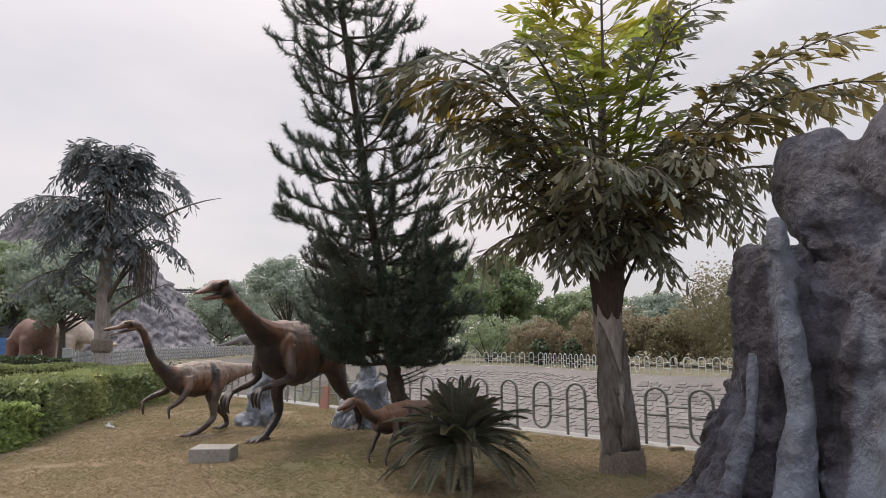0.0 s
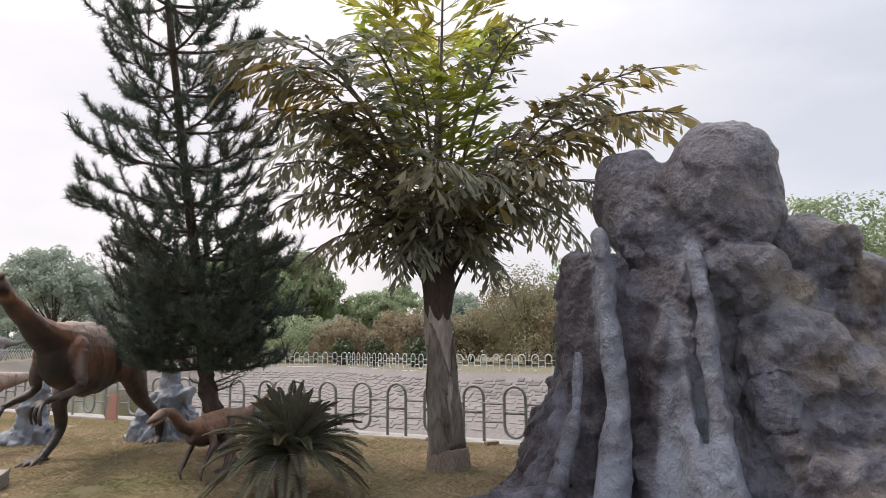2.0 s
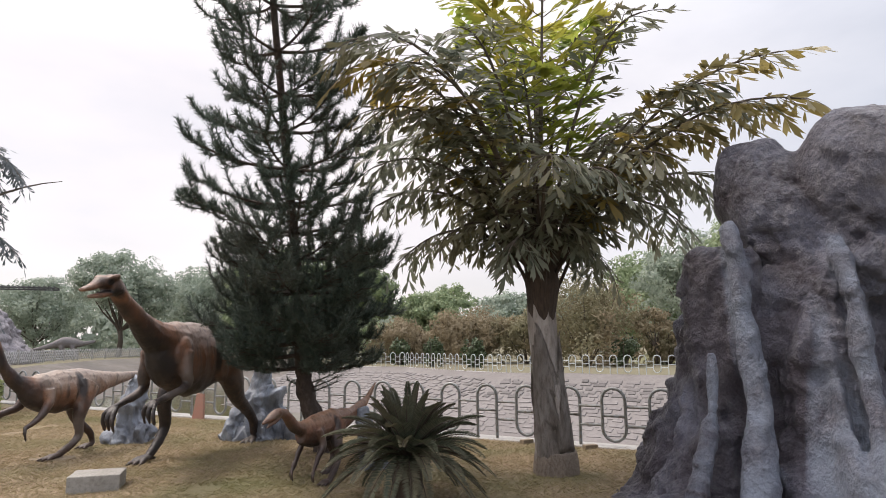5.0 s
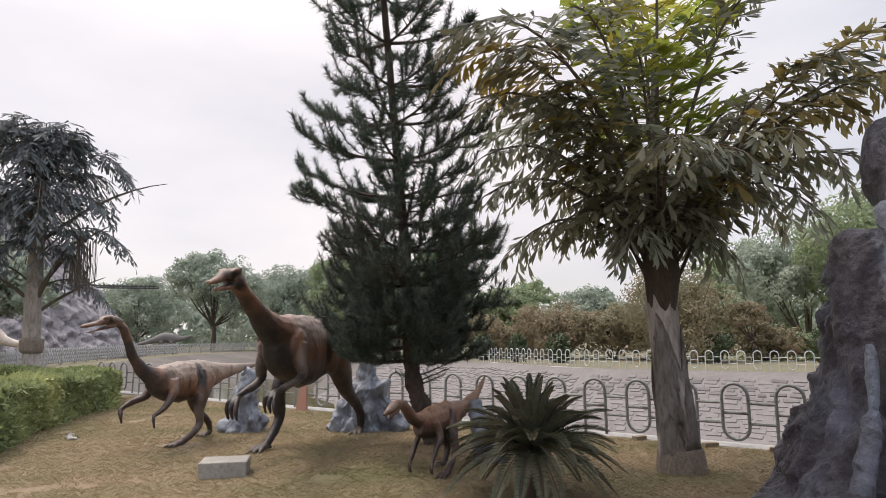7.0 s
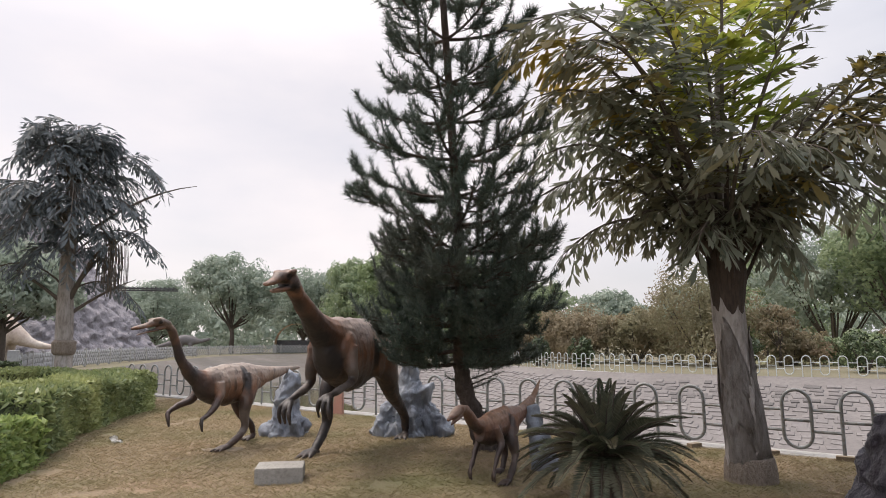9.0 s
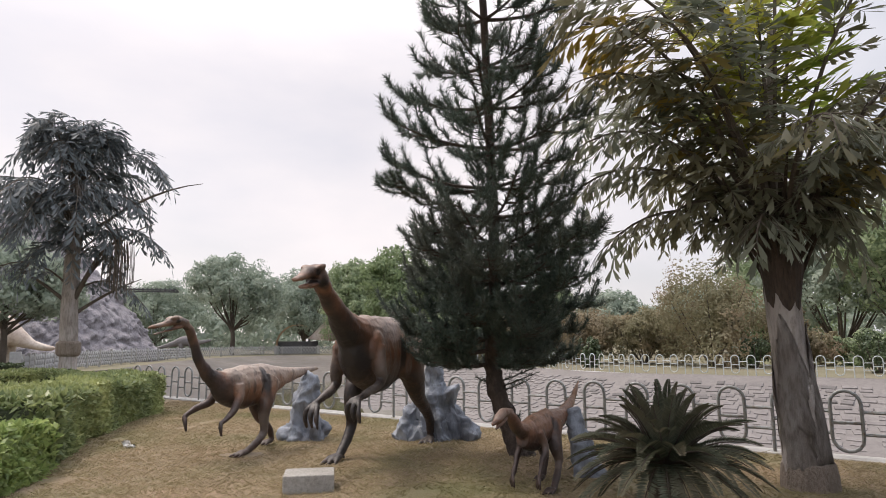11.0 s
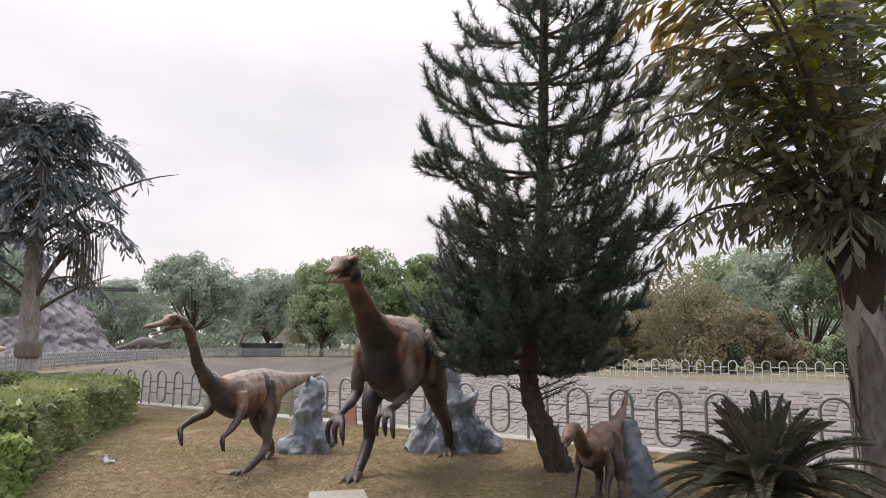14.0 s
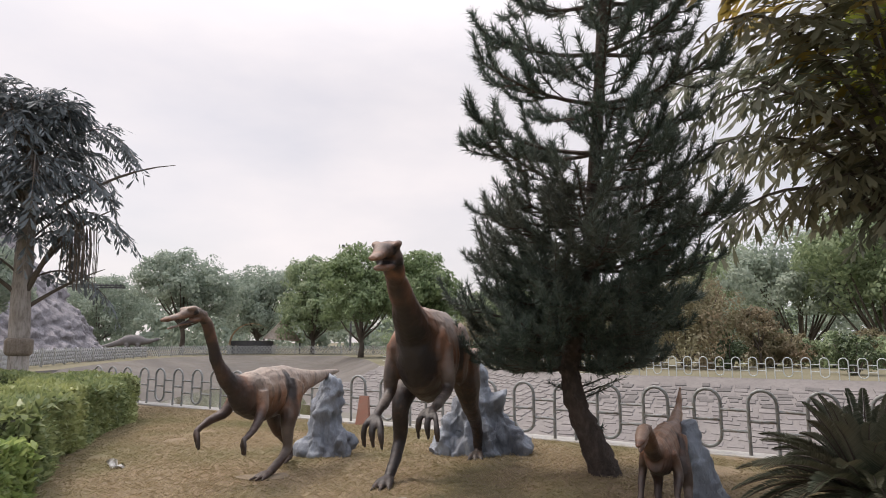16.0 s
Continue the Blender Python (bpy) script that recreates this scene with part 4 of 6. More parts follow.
val = np.maximum(val, 0.7 * np.clip(1 - np.abs(co[:, 0] - 3.3) / 0.7, 0, 1) * np.clip(1 - np.abs(co[:, 2] - 2.1) / 0.7, 0, 1))
patch = np.array([noise.noise(Vector((c[0] * 1.1, c[1] * 1.1, c[2] * 1.4 + 4.0))) + 0.6 * noise.noise(Vector(c) * 3.1) for c in co])
val = np.maximum(val, np.clip(-0.05 + 1.4 * patch, 0, 0.6) * np.clip((co[:, 0] - 2.7) / 0.25, 0, 1) * np.clip((2.5 - co[:, 2]) / 0.3, 0, 1))
for c, r in (((2.26, 7.45, 3.1), 0.62), ((2.96, 7.0, 3.2), 0.72)):
    d = np.linalg.norm((co - np.array(c)) / np.array((1, 1, 1.2)), axis=1)
    val -= 0.45 * np.clip((r - d) / 0.12, 0, 1) * (val < 0.3)
# darker towards the lower left, off the tongues, broken up by noise
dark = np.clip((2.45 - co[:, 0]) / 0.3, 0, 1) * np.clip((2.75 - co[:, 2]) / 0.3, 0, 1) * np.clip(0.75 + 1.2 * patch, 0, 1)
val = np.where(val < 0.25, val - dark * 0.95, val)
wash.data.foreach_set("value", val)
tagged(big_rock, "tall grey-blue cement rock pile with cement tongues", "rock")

bm = bmesh.new()
limb(bm, [(0.02, 0, 0.98), (0.0, 0, 0.72), (-0.02, 0.02, 0.40), (0, 0, 0.0)], [0.15, 0.20, 0.30, 0.40], 12)
blob(bm, (0.02, 0, 0.95), (0.15, 0.14, 0.15))
blob(bm, (0.30, -0.12, 0.18), (0.26, 0.24, 0.26))
blob(bm, (-0.28, -0.10, 0.12), (0.22, 0.2, 0.22))
bmesh.ops.scale(bm, vec=(0.82, 0.9, 1.0), verts=bm.verts)
tagged(fused("rock", bm, 0.025, M_ROCK_PALE, pose(-6.72, 11.45, -0.02), ((0.3, 0.05, "soft"), (0.26, 0.10, "drape"), (0.30, 0.06, "facet"), (0.13, 0.025, "facet")), 2), "upright pale blue-grey cement rock on the lawn", "rock")
bm = bmesh.new()
limb(bm, [(0.0, 0.0, 1.12), (0.0, 0, 0.90), (0.02, 0.0, 0.55), (0, 0, 0.0)], [0.12, 0.18, 0.36, 0.58], 12)
limb(bm, [(0.12, -0.05, 0.9), (0.38, -0.12, 0.45), (0.72, -0.2, 0.0)], [0.14, 0.20, 0.26], 10)
limb(bm, [(-0.1, -0.05, 0.8), (-0.35, -0.12, 0.4), (-0.60, -0.18, 0.0)], [0.12, 0.20, 0.26], 10)
limb(bm, [(0.02, -0.12, 0.75), (0.12, -0.36, 0.35), (0.22, -0.5, 0.0)], [0.10, 0.14, 0.22], 10)
blob(bm, (0.0, 0.0, 1.12), (0.13, 0.13, 0.16))
bmesh.ops.scale(bm, vec=(0.86, 0.9, 1.0), verts=bm.verts)
tagged(fused("rock", bm, 0.028, M_ROCK_PALE, pose(-4.62, 11.75, -0.02), ((0.3, 0.05, "soft"), (0.26, 0.10, "drape"), (0.30, 0.06, "facet"), (0.13, 0.025, "facet")), 2), "spreading pale blue-grey cement rock with a narrow peak", "rock")
bm = bmesh.new()
limb(bm, [(-0.03, 0, 0.84), (0.03, 0, 0.5), (0.12, 0, 0.0)], [0.06, 0.115, 0.20], 12)
blob(bm, (0.20, 0.03, 0.06), (0.16, 0.14, 0.14))
tagged(fused("rock", bm, 0.022, M_ROCK_PALE, pose(-2.33, 9.05, -0.02), ((0.25, 0.03, "soft"), (0.22, 0.05, "facet"), (0.10, 0.02, "facet")), 2), "blunt blue-grey cement rock behind the young dinosaur", "rock")

bm = bmesh.new()
box(bm, (0, 0, 0.10), (0.54, 0.44, 0.20), 0, 0.012)
ob = link_mesh("concrete_block", bm, M_SLAB)
ob.matrix_world = pose(-5.24, 7.95, 0.015, 0, 0, 20)
tagged(ob, "low grey concrete block on the lawn", "block")
bm = bmesh.new()
blob(bm, (0, 0, 0.0), (0.32, 0.21, 0.016), 4)
for v in bm.verts:
    v.co.x *= 1 + 0.35 * noise.noise(v.co * 4)
    v.co.y *= 1 + 0.35 * noise.noise(v.co * 4 + Vector((3, 3, 3)))
ob = link_mesh("footing", bm, M_FOOTING, smooth=True)
ob.matrix_world = pose(-7.0, 9.85, 0.03, 0, 0, 15)
tagged(ob, "flat worn concrete footing under the tan statue", "footing")
# torn paper
bm = bmesh.new()
g = [[bm.verts.new((0.045 * i - 0.13, 0.045 * j - 0.07, 0.035 + 0.03 * math.sin(i * 1.3 + j) + (0.05 if i == 0 else 0))) for j in range(4)] for i in range(7)]
for i in range(6):
    for j in range(3):
        bm.faces.new((g[i][j], g[i + 1][j], g[i + 1][j + 1], g[i][j + 1]))
bmesh.ops.solidify(bm, geom=bm.faces[:], thickness=0.004)
ob = link_mesh("paper_scrap", bm, M_PAPER, smooth=True)
ob.matrix_world = pose(-9.07, 10.15, 0.02, 0, 0, -35)
tagged(ob, "crumpled white paper scrap on the dry grass", "litter")
# loose bricks by the kerb
bm = bmesh.new()
box(bm, (0, 0, 0.035), (0.22, 0.105, 0.07), 0, 0.008)
brick_me = bpy.data.meshes.new("brick")
bm.to_mesh(brick_me)
bm.free()
brick_me.materials.append(M_FOOTING)
for u, v, r in ((1.05, -0.22, 20), (0.15, -0.25, -25), (-0.20, -0.2, -30), (2.1, -0.20, 40)):
    p = uv(u, v)
    ob = new("brick", brick_me)
    ob.matrix_world = pose(p.x, p.y, lawn_z(p.x, p.y) - 0.005, 0, 0, r)
    tagged(ob, "loose dusty brown brick beside the kerb", "brick", "loose bricks")
# leaning red sandstone slab against the rail
bm = bmesh.new()
box(bm, (0, 0, 0.27), (0.34, 0.06, 0.56), 0, 0.01)
for v in bm.verts:
    if v.co.z > 0.4:
        v.co.x = v.co.x * 0.6 - 0.03
p = uv(9.8, -0.22)
ob = link_mesh("sandstone_slab", bm, M_BRICK)
ob.matrix_world = pose(p.x, p.y, 0.02, -8, 0, -25)
tagged(ob, "upright red sandstone slab against the rail", "slab")


# ---- plants ----
def bezier(p0, p1, p2, t):
    t = np.asarray(t)[:, None]
    return p0 * (1 - t) ** 2 + p1 * 2 * t * (1 - t) + p2 * t ** 2


def fishtail_frond(rng, p0, p1, p2, pinnae, pin, blade, wide, hang, bare=0.15):
    """Twice-divided frond along a curve: rachis points, side stalks, ragged wedge leaflets."""
    p0, p1, p2 = (np.array(p, float) for p in (p0, p1, p2))
    rachis = bezier(p0, p1, p2, np.linspace(0, 1, 12))
    down = np.array([0, 0, -1.0])
    stalks, leaves = [], []
    for k in range(pinnae):
        t = bare + (1 - bare) * k / (pinnae - 1)
        c = bezier(p0, p1, p2, [t])[0]
        d = unit((bezier(p0, p1, p2, [min(t + 0.04, 1.0)]) - bezier(p0, p1, p2, [t - 0.04]))[0])
        flat = np.cross(d, [0, 0, 1.0])
        flat = unit(flat) if np.linalg.norm(flat) > 0.4 else unit(np.array([0.95, 0.3 * math.sin(k * 2.1), 0.0]))
        size = pin * (0.5 + 0.5 * math.sin(math.pi * min(1.0, 0.2 + 0.75 * t))) * rng.uniform(0.75, 1.2)
        for sgn in ((-1, 1) if k < pinnae - 1 else (0,)):
            w = unit(d * rng.uniform(0.5, 0.95) + flat * sgn + down * hang * rng.uniform(-0.1, 0.5))
            q0, q1, q2 = c, c + w * size * 0.5, c + w * size * 0.92 + down * size * hang * rng.uniform(0.2, 0.75)
            stalks.append(bezier(q0, q1, q2, np.linspace(0, 1, 4)))
            m = max(3, int(size / (blade * 0.36)))
            pos = bezier(q0, q1, q2, np.linspace(0.12, 1.0, m))
            dirs = unit(np.gradient(pos, axis=0))
            sd = unit(np.cross(dirs, [0, 0, 1.0]) + rng.normal(0, 0.08, (m, 3)))
            top = unit(np.cross(sd, dirs))
            for s in (-1, 1):
                way = unit(dirs * rng.uniform(0.6, 1.2, (m, 1)) + sd * s * rng.uniform(0.35, 0.9, (m, 1)) + down * hang * rng.uniform(0.0, 1.1, (m, 1)) + rng.normal(0, 0.14, (m, 3)))
                L = blade * rng.uniform(0.6, 1.35, (m, 1))
                nrm = unit(np.cross(way, top + rng.normal(0, 0.45, (m, 3))))
                W = L * wide * rng.uniform(0.6, 1.3, (m, 1))
                tip = way * L
                # narrow foot, wide torn end with two points
                leaves.append(np.stack([pos, pos + tip * 0.5 + nrm * W * 0.34, pos + tip * 0.96 + nrm * W * 0.5, pos + tip * 0.80 + nrm * W * 0.14, pos + tip * 1.10 - nrm * W * 0.06, pos + tip * 0.76 - nrm * W * 0.46, pos + tip * 0.40 - nrm * W * 0.28], axis=1))
    return rachis, stalks, np.concatenate(leaves)


def arch(z0, az, reach, z_end, lift, lean=0.5):
    """Three points of an arching rachis from the crown."""
    o = Vector((math.cos(az), math.sin(az), 0))
    return o * 0.06 + Vector((0, 0, z0)), o * reach * lean + Vector((0, 0, max(z0, z_end) + lift)), o * reach + Vector((0, 0, z_end))


def fishtail_palm(name, m, label, seed, trunk, trunk_r, fronds, blade, mats, boot=True):
    rng = np.random.default_rng(seed)
    root = empty(name, m, label, "palm tree")
    bm = bmesh.new()
    limb(bm, trunk, trunk_r, 20, 6)
    for v in bm.verts:
        a = math.atan2(v.co.y, v.co.x)
        v.co += Vector((v.co.x, v.co.y, 0)).normalized() * (0.03 * noise.noise(Vector((math.cos(a) * 1.6, math.sin(a) * 1.6, v.co.z * 1.3))) + 0.012 * math.sin(a * 7 + v.co.z * 2))
    part("trunk", bm, M_BARK, root, smooth=True)
    if boot:
        # old leaf bases wrapped on the trunk
        for k, (z0, a, hgt) in enumerate(((0.24, -2.1, 0.9), (0.34, -0.9, 1.0), (0.62, -1.9, 1.0), (0.85, -0.6, 0.95), (1.0, -1.6, 0.9), (0.3, 1.8, 1.0), (0.8, 2.6, 0.9))):
            bm = bmesh.new()
            rows = []
            for i in range(12):
                f = i / 11
                z = z0 + hgt * f
                lip = 0.012 * math.sin(f * math.pi) + (0.028 if f > 0.95 else 0.0)
                r = float(np.interp(z, [0, 0.5, 1.2, 2.0], [0.27, 0.235, 0.195, 0.175])) + 0.014 + lip + 0.012 * noise.noise(Vector((k * 3.1, f * 4.0, 0)))
                half = (0.95 * (1 - f) ** 0.7 + 0.05) * (1 + 0.25 * noise.noise(Vector((k * 1.7, f * 5.0, 4.0))))
                turn = a + 0.55 * f * (1 if k % 2 else -1)
                cx, cy = float(np.interp(z, [0, 0.5, 1.2, 2.0], [0.12, 0.10, 0.04, 0.0])), trunk[0][1]
                rows.append([bm.verts.new((cx + (r - 0.016 * q * q) * math.cos(turn + half * q), cy + (r - 0.016 * q * q) * math.sin(turn + half * q), z - 0.10 * abs(q) * (1 - f))) for q in (-1, -0.7, -0.35, 0, 0.35, 0.7, 1)])
            for r0, r1 in zip(rows, rows[1:]):
                for i in range(6):
                    bm.faces.new((r0[i], r0[i + 1], r1[i + 1], r1[i]))
            bmesh.ops.solidify(bm, geom=bm.faces[:], thickness=0.016)
            part("leaf_base", bm, M_BARK, root, smooth=True)
        bm = bmesh.new()
        limb(bm, [(trunk[0][0], trunk[0][1], -0.02), (trunk[0][0], trunk[0][1], 0.16), (trunk[0][0] - 0.005, trunk[0][1], 0.30)], [0.295, 0.285, 0.262], 20, 4)
        part("root_collar", bm, M_COLLAR, root, "brown fibrous collar at the foot", True)
    if boot:
        bm = bmesh.new()
        limb(bm, [(0, 0, 1.9), (0, 0, 2.15), (0, 0, 2.45), (0, 0, 2.9), (0, 0, 3.7)], [0.16, 0.20, 0.235, 0.17, 0.09], 18)
        for v in bm.verts:
            v.co += Vector((v.co.x, v.co.y, 0)) * (0.16 * noise.noise(Vector((v.co.x * 9, v.co.y * 9, v.co.z * 1.5))))
        shaft = part("crown_shaft", bm, M_BOOT, root, "dark fibrous frond bases")
        for k in range(16):
            a = k * 2.4
            bm = bmesh.new()
            o = Vector((math.cos(a), math.sin(a), 0))
            z = 2.0 + 0.035 * k
            tube(bm, [o * 0.12 + Vector((0, 0, z)), o * 0.21 + Vector((0, 0, z + 0.35)), o * (0.40 + 0.015 * k) + Vector((0, 0, z + 0.75)), o * (0.62 + 0.02 * k) + Vector((0, 0, z + 1.15))], [(0.05, 0.03), (0.038, 0.025), (0.026, 0.018), (0.012, 0.009)], 7)
            part("old_stalk", bm, M_BOOT, shaft)
    for f in fronds:
        points, pinnae, pin, hang, kind, *rest = f
        rachis, stalks, leaves = fishtail_frond(rng, *points, pinnae, pin, blade * (1.15 if kind else 1.0), (0.30, 0.38, 0.38)[kind] * (0.85 if not boot else 1.0), hang, *rest)
        bm = bmesh.new()
        tube(bm, [tuple(p) for p in rachis], [0.028 * (1 - 0.8 * i / 11) + 0.004 for i in range(12)], 5, False)
        for s in stalks:
            tube(bm, [tuple(p) for p in s], [0.008, 0.006, 0.005, 0.003], 3, False)
        wood_and_leaves("frond", bm, leaves, M_TWIG, mats[kind], root)
    return root


# near palm: drooping dull fronds below, upright bright ones on top
rng_p = random.Random(5)
fr = [(arch(z, a, reach, ze, lift), n, pin, hang, kind) for z, a, reach, ze, lift, n, pin, hang, kind in (
    (2.6, -2.38, 2.95, 4.85, 0.95, 13, 0.75, 0.50, 0), (2.6, -2.55, 2.60, 4.85, 0.50, 11, 0.70, 0.55, 2), (2.6, -2.75, 2.30, 4.50, 0.55, 11, 0.70, 0.7, 0),
    (2.5, -2.85, 2.20, 3.85, 0.60, 11, 0.62, 0.9, 0), (2.5, 2.90, 2.30, 4.45, 0.55, 11, 0.70, 0.6, 0), (2.5, 3.10, 2.20, 3.50, 0.70, 10, 0.55, 1.0, 0),
    (2.5, 2.90, 1.95, 2.80, 0.90, 10, 0.48, 0.9, 0),
    (2.5, -0.48, 2.95, 4.90, 0.15, 12, 0.60, 0.35, 2), (2.5, -0.42, 3.20, 4.35, 0.55, 12, 0.60, 0.65, 2), (2.6, -0.30, 2.70, 4.50, 0.35, 11, 0.60, 0.6, 0),
    (2.6, 0.20, 2.15, 3.15, 1.05, 11, 0.55, 1.0, 0), (2.5, -0.10, 2.50, 3.60, 0.75, 11, 0.60, 0.9, 0),
    (2.7, -0.60, 1.50, 5.70, 0.10, 11, 0.50, 0.3, 0), (2.7, -2.20, 1.70, 5.30, 0.30, 11, 0.60, 0.5, 0),
    (2.4, -1.60, 1.80, 3.60, 0.50, 10, 0.55, 0.8, 0), (2.6, -1.15, 1.60, 3.50, 0.55, 9, 0.50, 0.9, 0),
    (2.5, -0.80, 1.90, 3.70, 0.60, 10, 0.55, 0.9, 0), (2.5, 1.30, 2.20, 4.20, 0.50, 11, 0.65, 0.8, 0), (2.5, 2.00, 2.20, 4.00, 0.50, 11, 0.65, 0.8, 0),
    (2.5, 0.75, 2.20, 4.10, 0.50, 11, 0.65, 0.8, 0), (2.6, -2.70, 1.50, 4.60, 0.40, 12, 0.60, 0.6, 0), (2.6, 3.05, 1.55, 4.60, 0.40, 12, 0.60, 0.6, 0), (2.6, -2.30, 2.60, 4.60, 0.75, 12, 0.70, 0.55, 0), (2.6, -0.60, 2.20, 4.60, 0.20, 11, 0.55, 0.5, 0), (2.6, 0.30, 1.45, 4.60, 0.30, 11, 0.55, 0.6, 0), (2.6, 1.80, 1.40, 4.80, 0.30, 11, 0.60, 0.6, 0))]
for k in range(6):
    fr.append((arch(2.65 + 0.04 * k, k * 2.4 + 0.9, rng_p.uniform(0.7, 1.25), rng_p.uniform(2.6, 3.2), rng_p.uniform(0.25, 0.5)), 8, 0.36, 1.0, 0))
# upright new fronds
fr.append((((0.0, 0.0, 2.9), (0.05, -0.28, 5.2), (0.10, -0.75, 7.5)), 21, 1.0, 0.12, 1, 0.12))
for z, a, reach, ze, pin in ((3.0, -2.8, 0.9, 6.2, 0.6), (3.0, 0.3, 0.8, 6.0, 0.55), (3.0, 1.5, 0.9, 6.4, 0.6), (2.9, -1.9, 0.8, 5.0, 0.5)):
    fr.append((arch(z, a, reach, ze, 0.0, 0.42), 12, pin, 0.22, 1, 0.2))
fishtail_palm("fishtail_palm", pose(0.0, 8.87, 0), "fishtail palm with ragged dull-green fronds and bright top", 3,
              [(0.12, 0, -0.02), (0.10, 0, 0.5), (0.04, 0, 1.2), (0.0, 0, 2.0), (-0.02, 0, 2.6), (0.0, -0.05, 3.6), (0.03, -0.2, 5.2)], [0.27, 0.235, 0.19, 0.17, 0.17, 0.08, 0.03], fr, 0.215, (M_FROND, M_FROND_TOP, M_FROND_GOLD))

# far palm by the hedge: plumes arching over on all sides
PR = 0.705
fr = [(arch(z, PR + a, reach * 0.8, ze, lift), n, pin * 0.9, 0.7, 0) for z, a, reach, ze, lift, n, pin in (
    (5.6, 3.35, 2.1, 6.7, 3.4, 14, 1.1), (5.8, 2.75, 1.6, 7.6, 1.8, 12, 1.0), (5.2, 3.14, 4.2, 5.3, 2.3, 14, 1.1), (5.2, 3.75, 3.2, 5.2, 2.2, 13, 1.1), (5.0, 2.6, 3.0, 4.9, 2.0, 13, 1.1),
    (5.8, 0.3, 1.3, 7.7, 1.7, 12, 1.0), (5.8, -0.9, 1.4, 7.5, 1.6, 12, 1.0), (5.6, 0.0, 3.1, 6.8, 2.0, 14, 1.0), (5.4, 0.5, 2.8, 6.1, 2.2, 13, 1.1), (5.0, -0.4, 2.5, 5.4, 1.6, 12, 1.0),
    (4.2, 0.0, 3.2, 4.4, 1.6, 12, 0.8), (3.1, 0.05, 2.7, 2.6, 1.0, 9, 0.6), (3.3, 3.14, 3.4, 2.9, 1.5, 10, 0.8),
    (5.2, -1.57, 2.4, 5.3, 2.1, 13, 1.1), (5.0, -1.1, 2.2, 4.8, 1.8, 12, 1.0), (5.0, -2.2, 2.5, 5.0, 2.0, 12, 1.1), (5.5, -1.9, 1.8, 6.5, 2.0, 12, 1.0),
    (5.2, 1.57, 2.4, 5.6, 2.0, 12, 1.1), (5.4, 1.0, 2.0, 6.4, 2.0, 12, 1.0), (5.0, 2.1, 2.6, 5.0, 1.8, 12, 1.0), (4.6, -2.7, 2.4, 4.4, 1.6, 11, 0.9), (4.6, -0.7, 2.0, 4.2, 1.4, 10, 0.8), (5.8, -1.57, 0.9, 7.9, 1.2, 12, 0.9), (5.8, 1.57, 0.9, 8.0, 1.2, 12, 0.9), (4.4, -1.57, 1.6, 4.0, 1.4, 11, 0.9), (6.2, 3.4, 1.3, 8.0, 1.3, 12, 1.0), (6.2, 0.6, 1.2, 7.8, 1.4, 12, 1.0), (6.2, -1.0, 1.3, 7.2, 1.6, 12, 1.0), (6.0, -2.3, 1.7, 6.8, 1.8, 12, 1.1), (4.0, -2.6, 1.7, 3.5, 1.4, 10, 0.8), (4.0, -0.3, 1.7, 3.6, 1.2, 10, 0.8), (5.0, 3.14, 2.0, 5.9, 1.2, 12, 1.0))]
far_palm = fishtail_palm("fishtail_palm", pose(-16.75, 17.6, 0), "tall grey-green fishtail palm with hanging fruit strands", 8,
                         [(0.15, 0, -0.02), (0.10, 0, 1.2), (0.0, 0, 3.0), (0.0, 0, 5.0), (0.0, 0, 7.4)], [0.27, 0.23, 0.22, 0.2, 0.05], fr, 0.28, (M_FARFROND,), False)
bm = bmesh.new()
limb(bm, [(0.09, 0, 1.25), (0.09, 0, 1.34), (0.08, 0, 1.62), (0.08, 0, 1.70)], [0.25, 0.32, 0.33, 0.24], 16)
part("trunk_band", bm, M_COLLAR, far_palm, "dull brown fibrous band round the trunk", True)
for k, (a, z0, reach, ze) in enumerate(((0.0, 2.4, 1.9, 3.6), (0.1, 3.0, 2.2, 5.4), (3.2, 2.8, 1.6, 3.9), (0.05, 4.6, 3.6, 6.9))):
    bm = bmesh.new()
    tube(bm, [tuple(p) for p in bezier(*(np.array(q) for q in arch(z0, PR + a, reach, ze, -0.4)), np.linspace(0, 1, 8))], [0.07, 0.06, 0.05, 0.045, 0.04, 0.03, 0.02, 0.01], 6)
    part("side_branch", bm, M_TWIG, far_palm)
bm = bmesh.new()
limb(bm, [(0.0, 0, 2.6), (0.35, 0, 3.3), (0.9, 0, 4.2), (1.55, 0, 4.7)], [0.09, 0.07, 0.05, 0.03], 8)
fruit_branch = part("branch", bm, M_TWIG, far_palm)
rs = random.Random(2)
for k in range(60):
    bm = bmesh.new()
    x, y = 1.55 + rs.uniform(-0.32, 0.32), rs.uniform(-0.3, 0.3)
    z = 4.6 + rs.uniform(-0.2, 0.2)
    tube(bm, [(x * 0.96, y, z), (x, y, z - 0.6), (x + rs.uniform(-0.03, 0.03), y, z - rs.uniform(1.1, 1.6))], 0.010, 4, False)
    part("fruit_strand", bm, M_TWIG, fruit_branch)


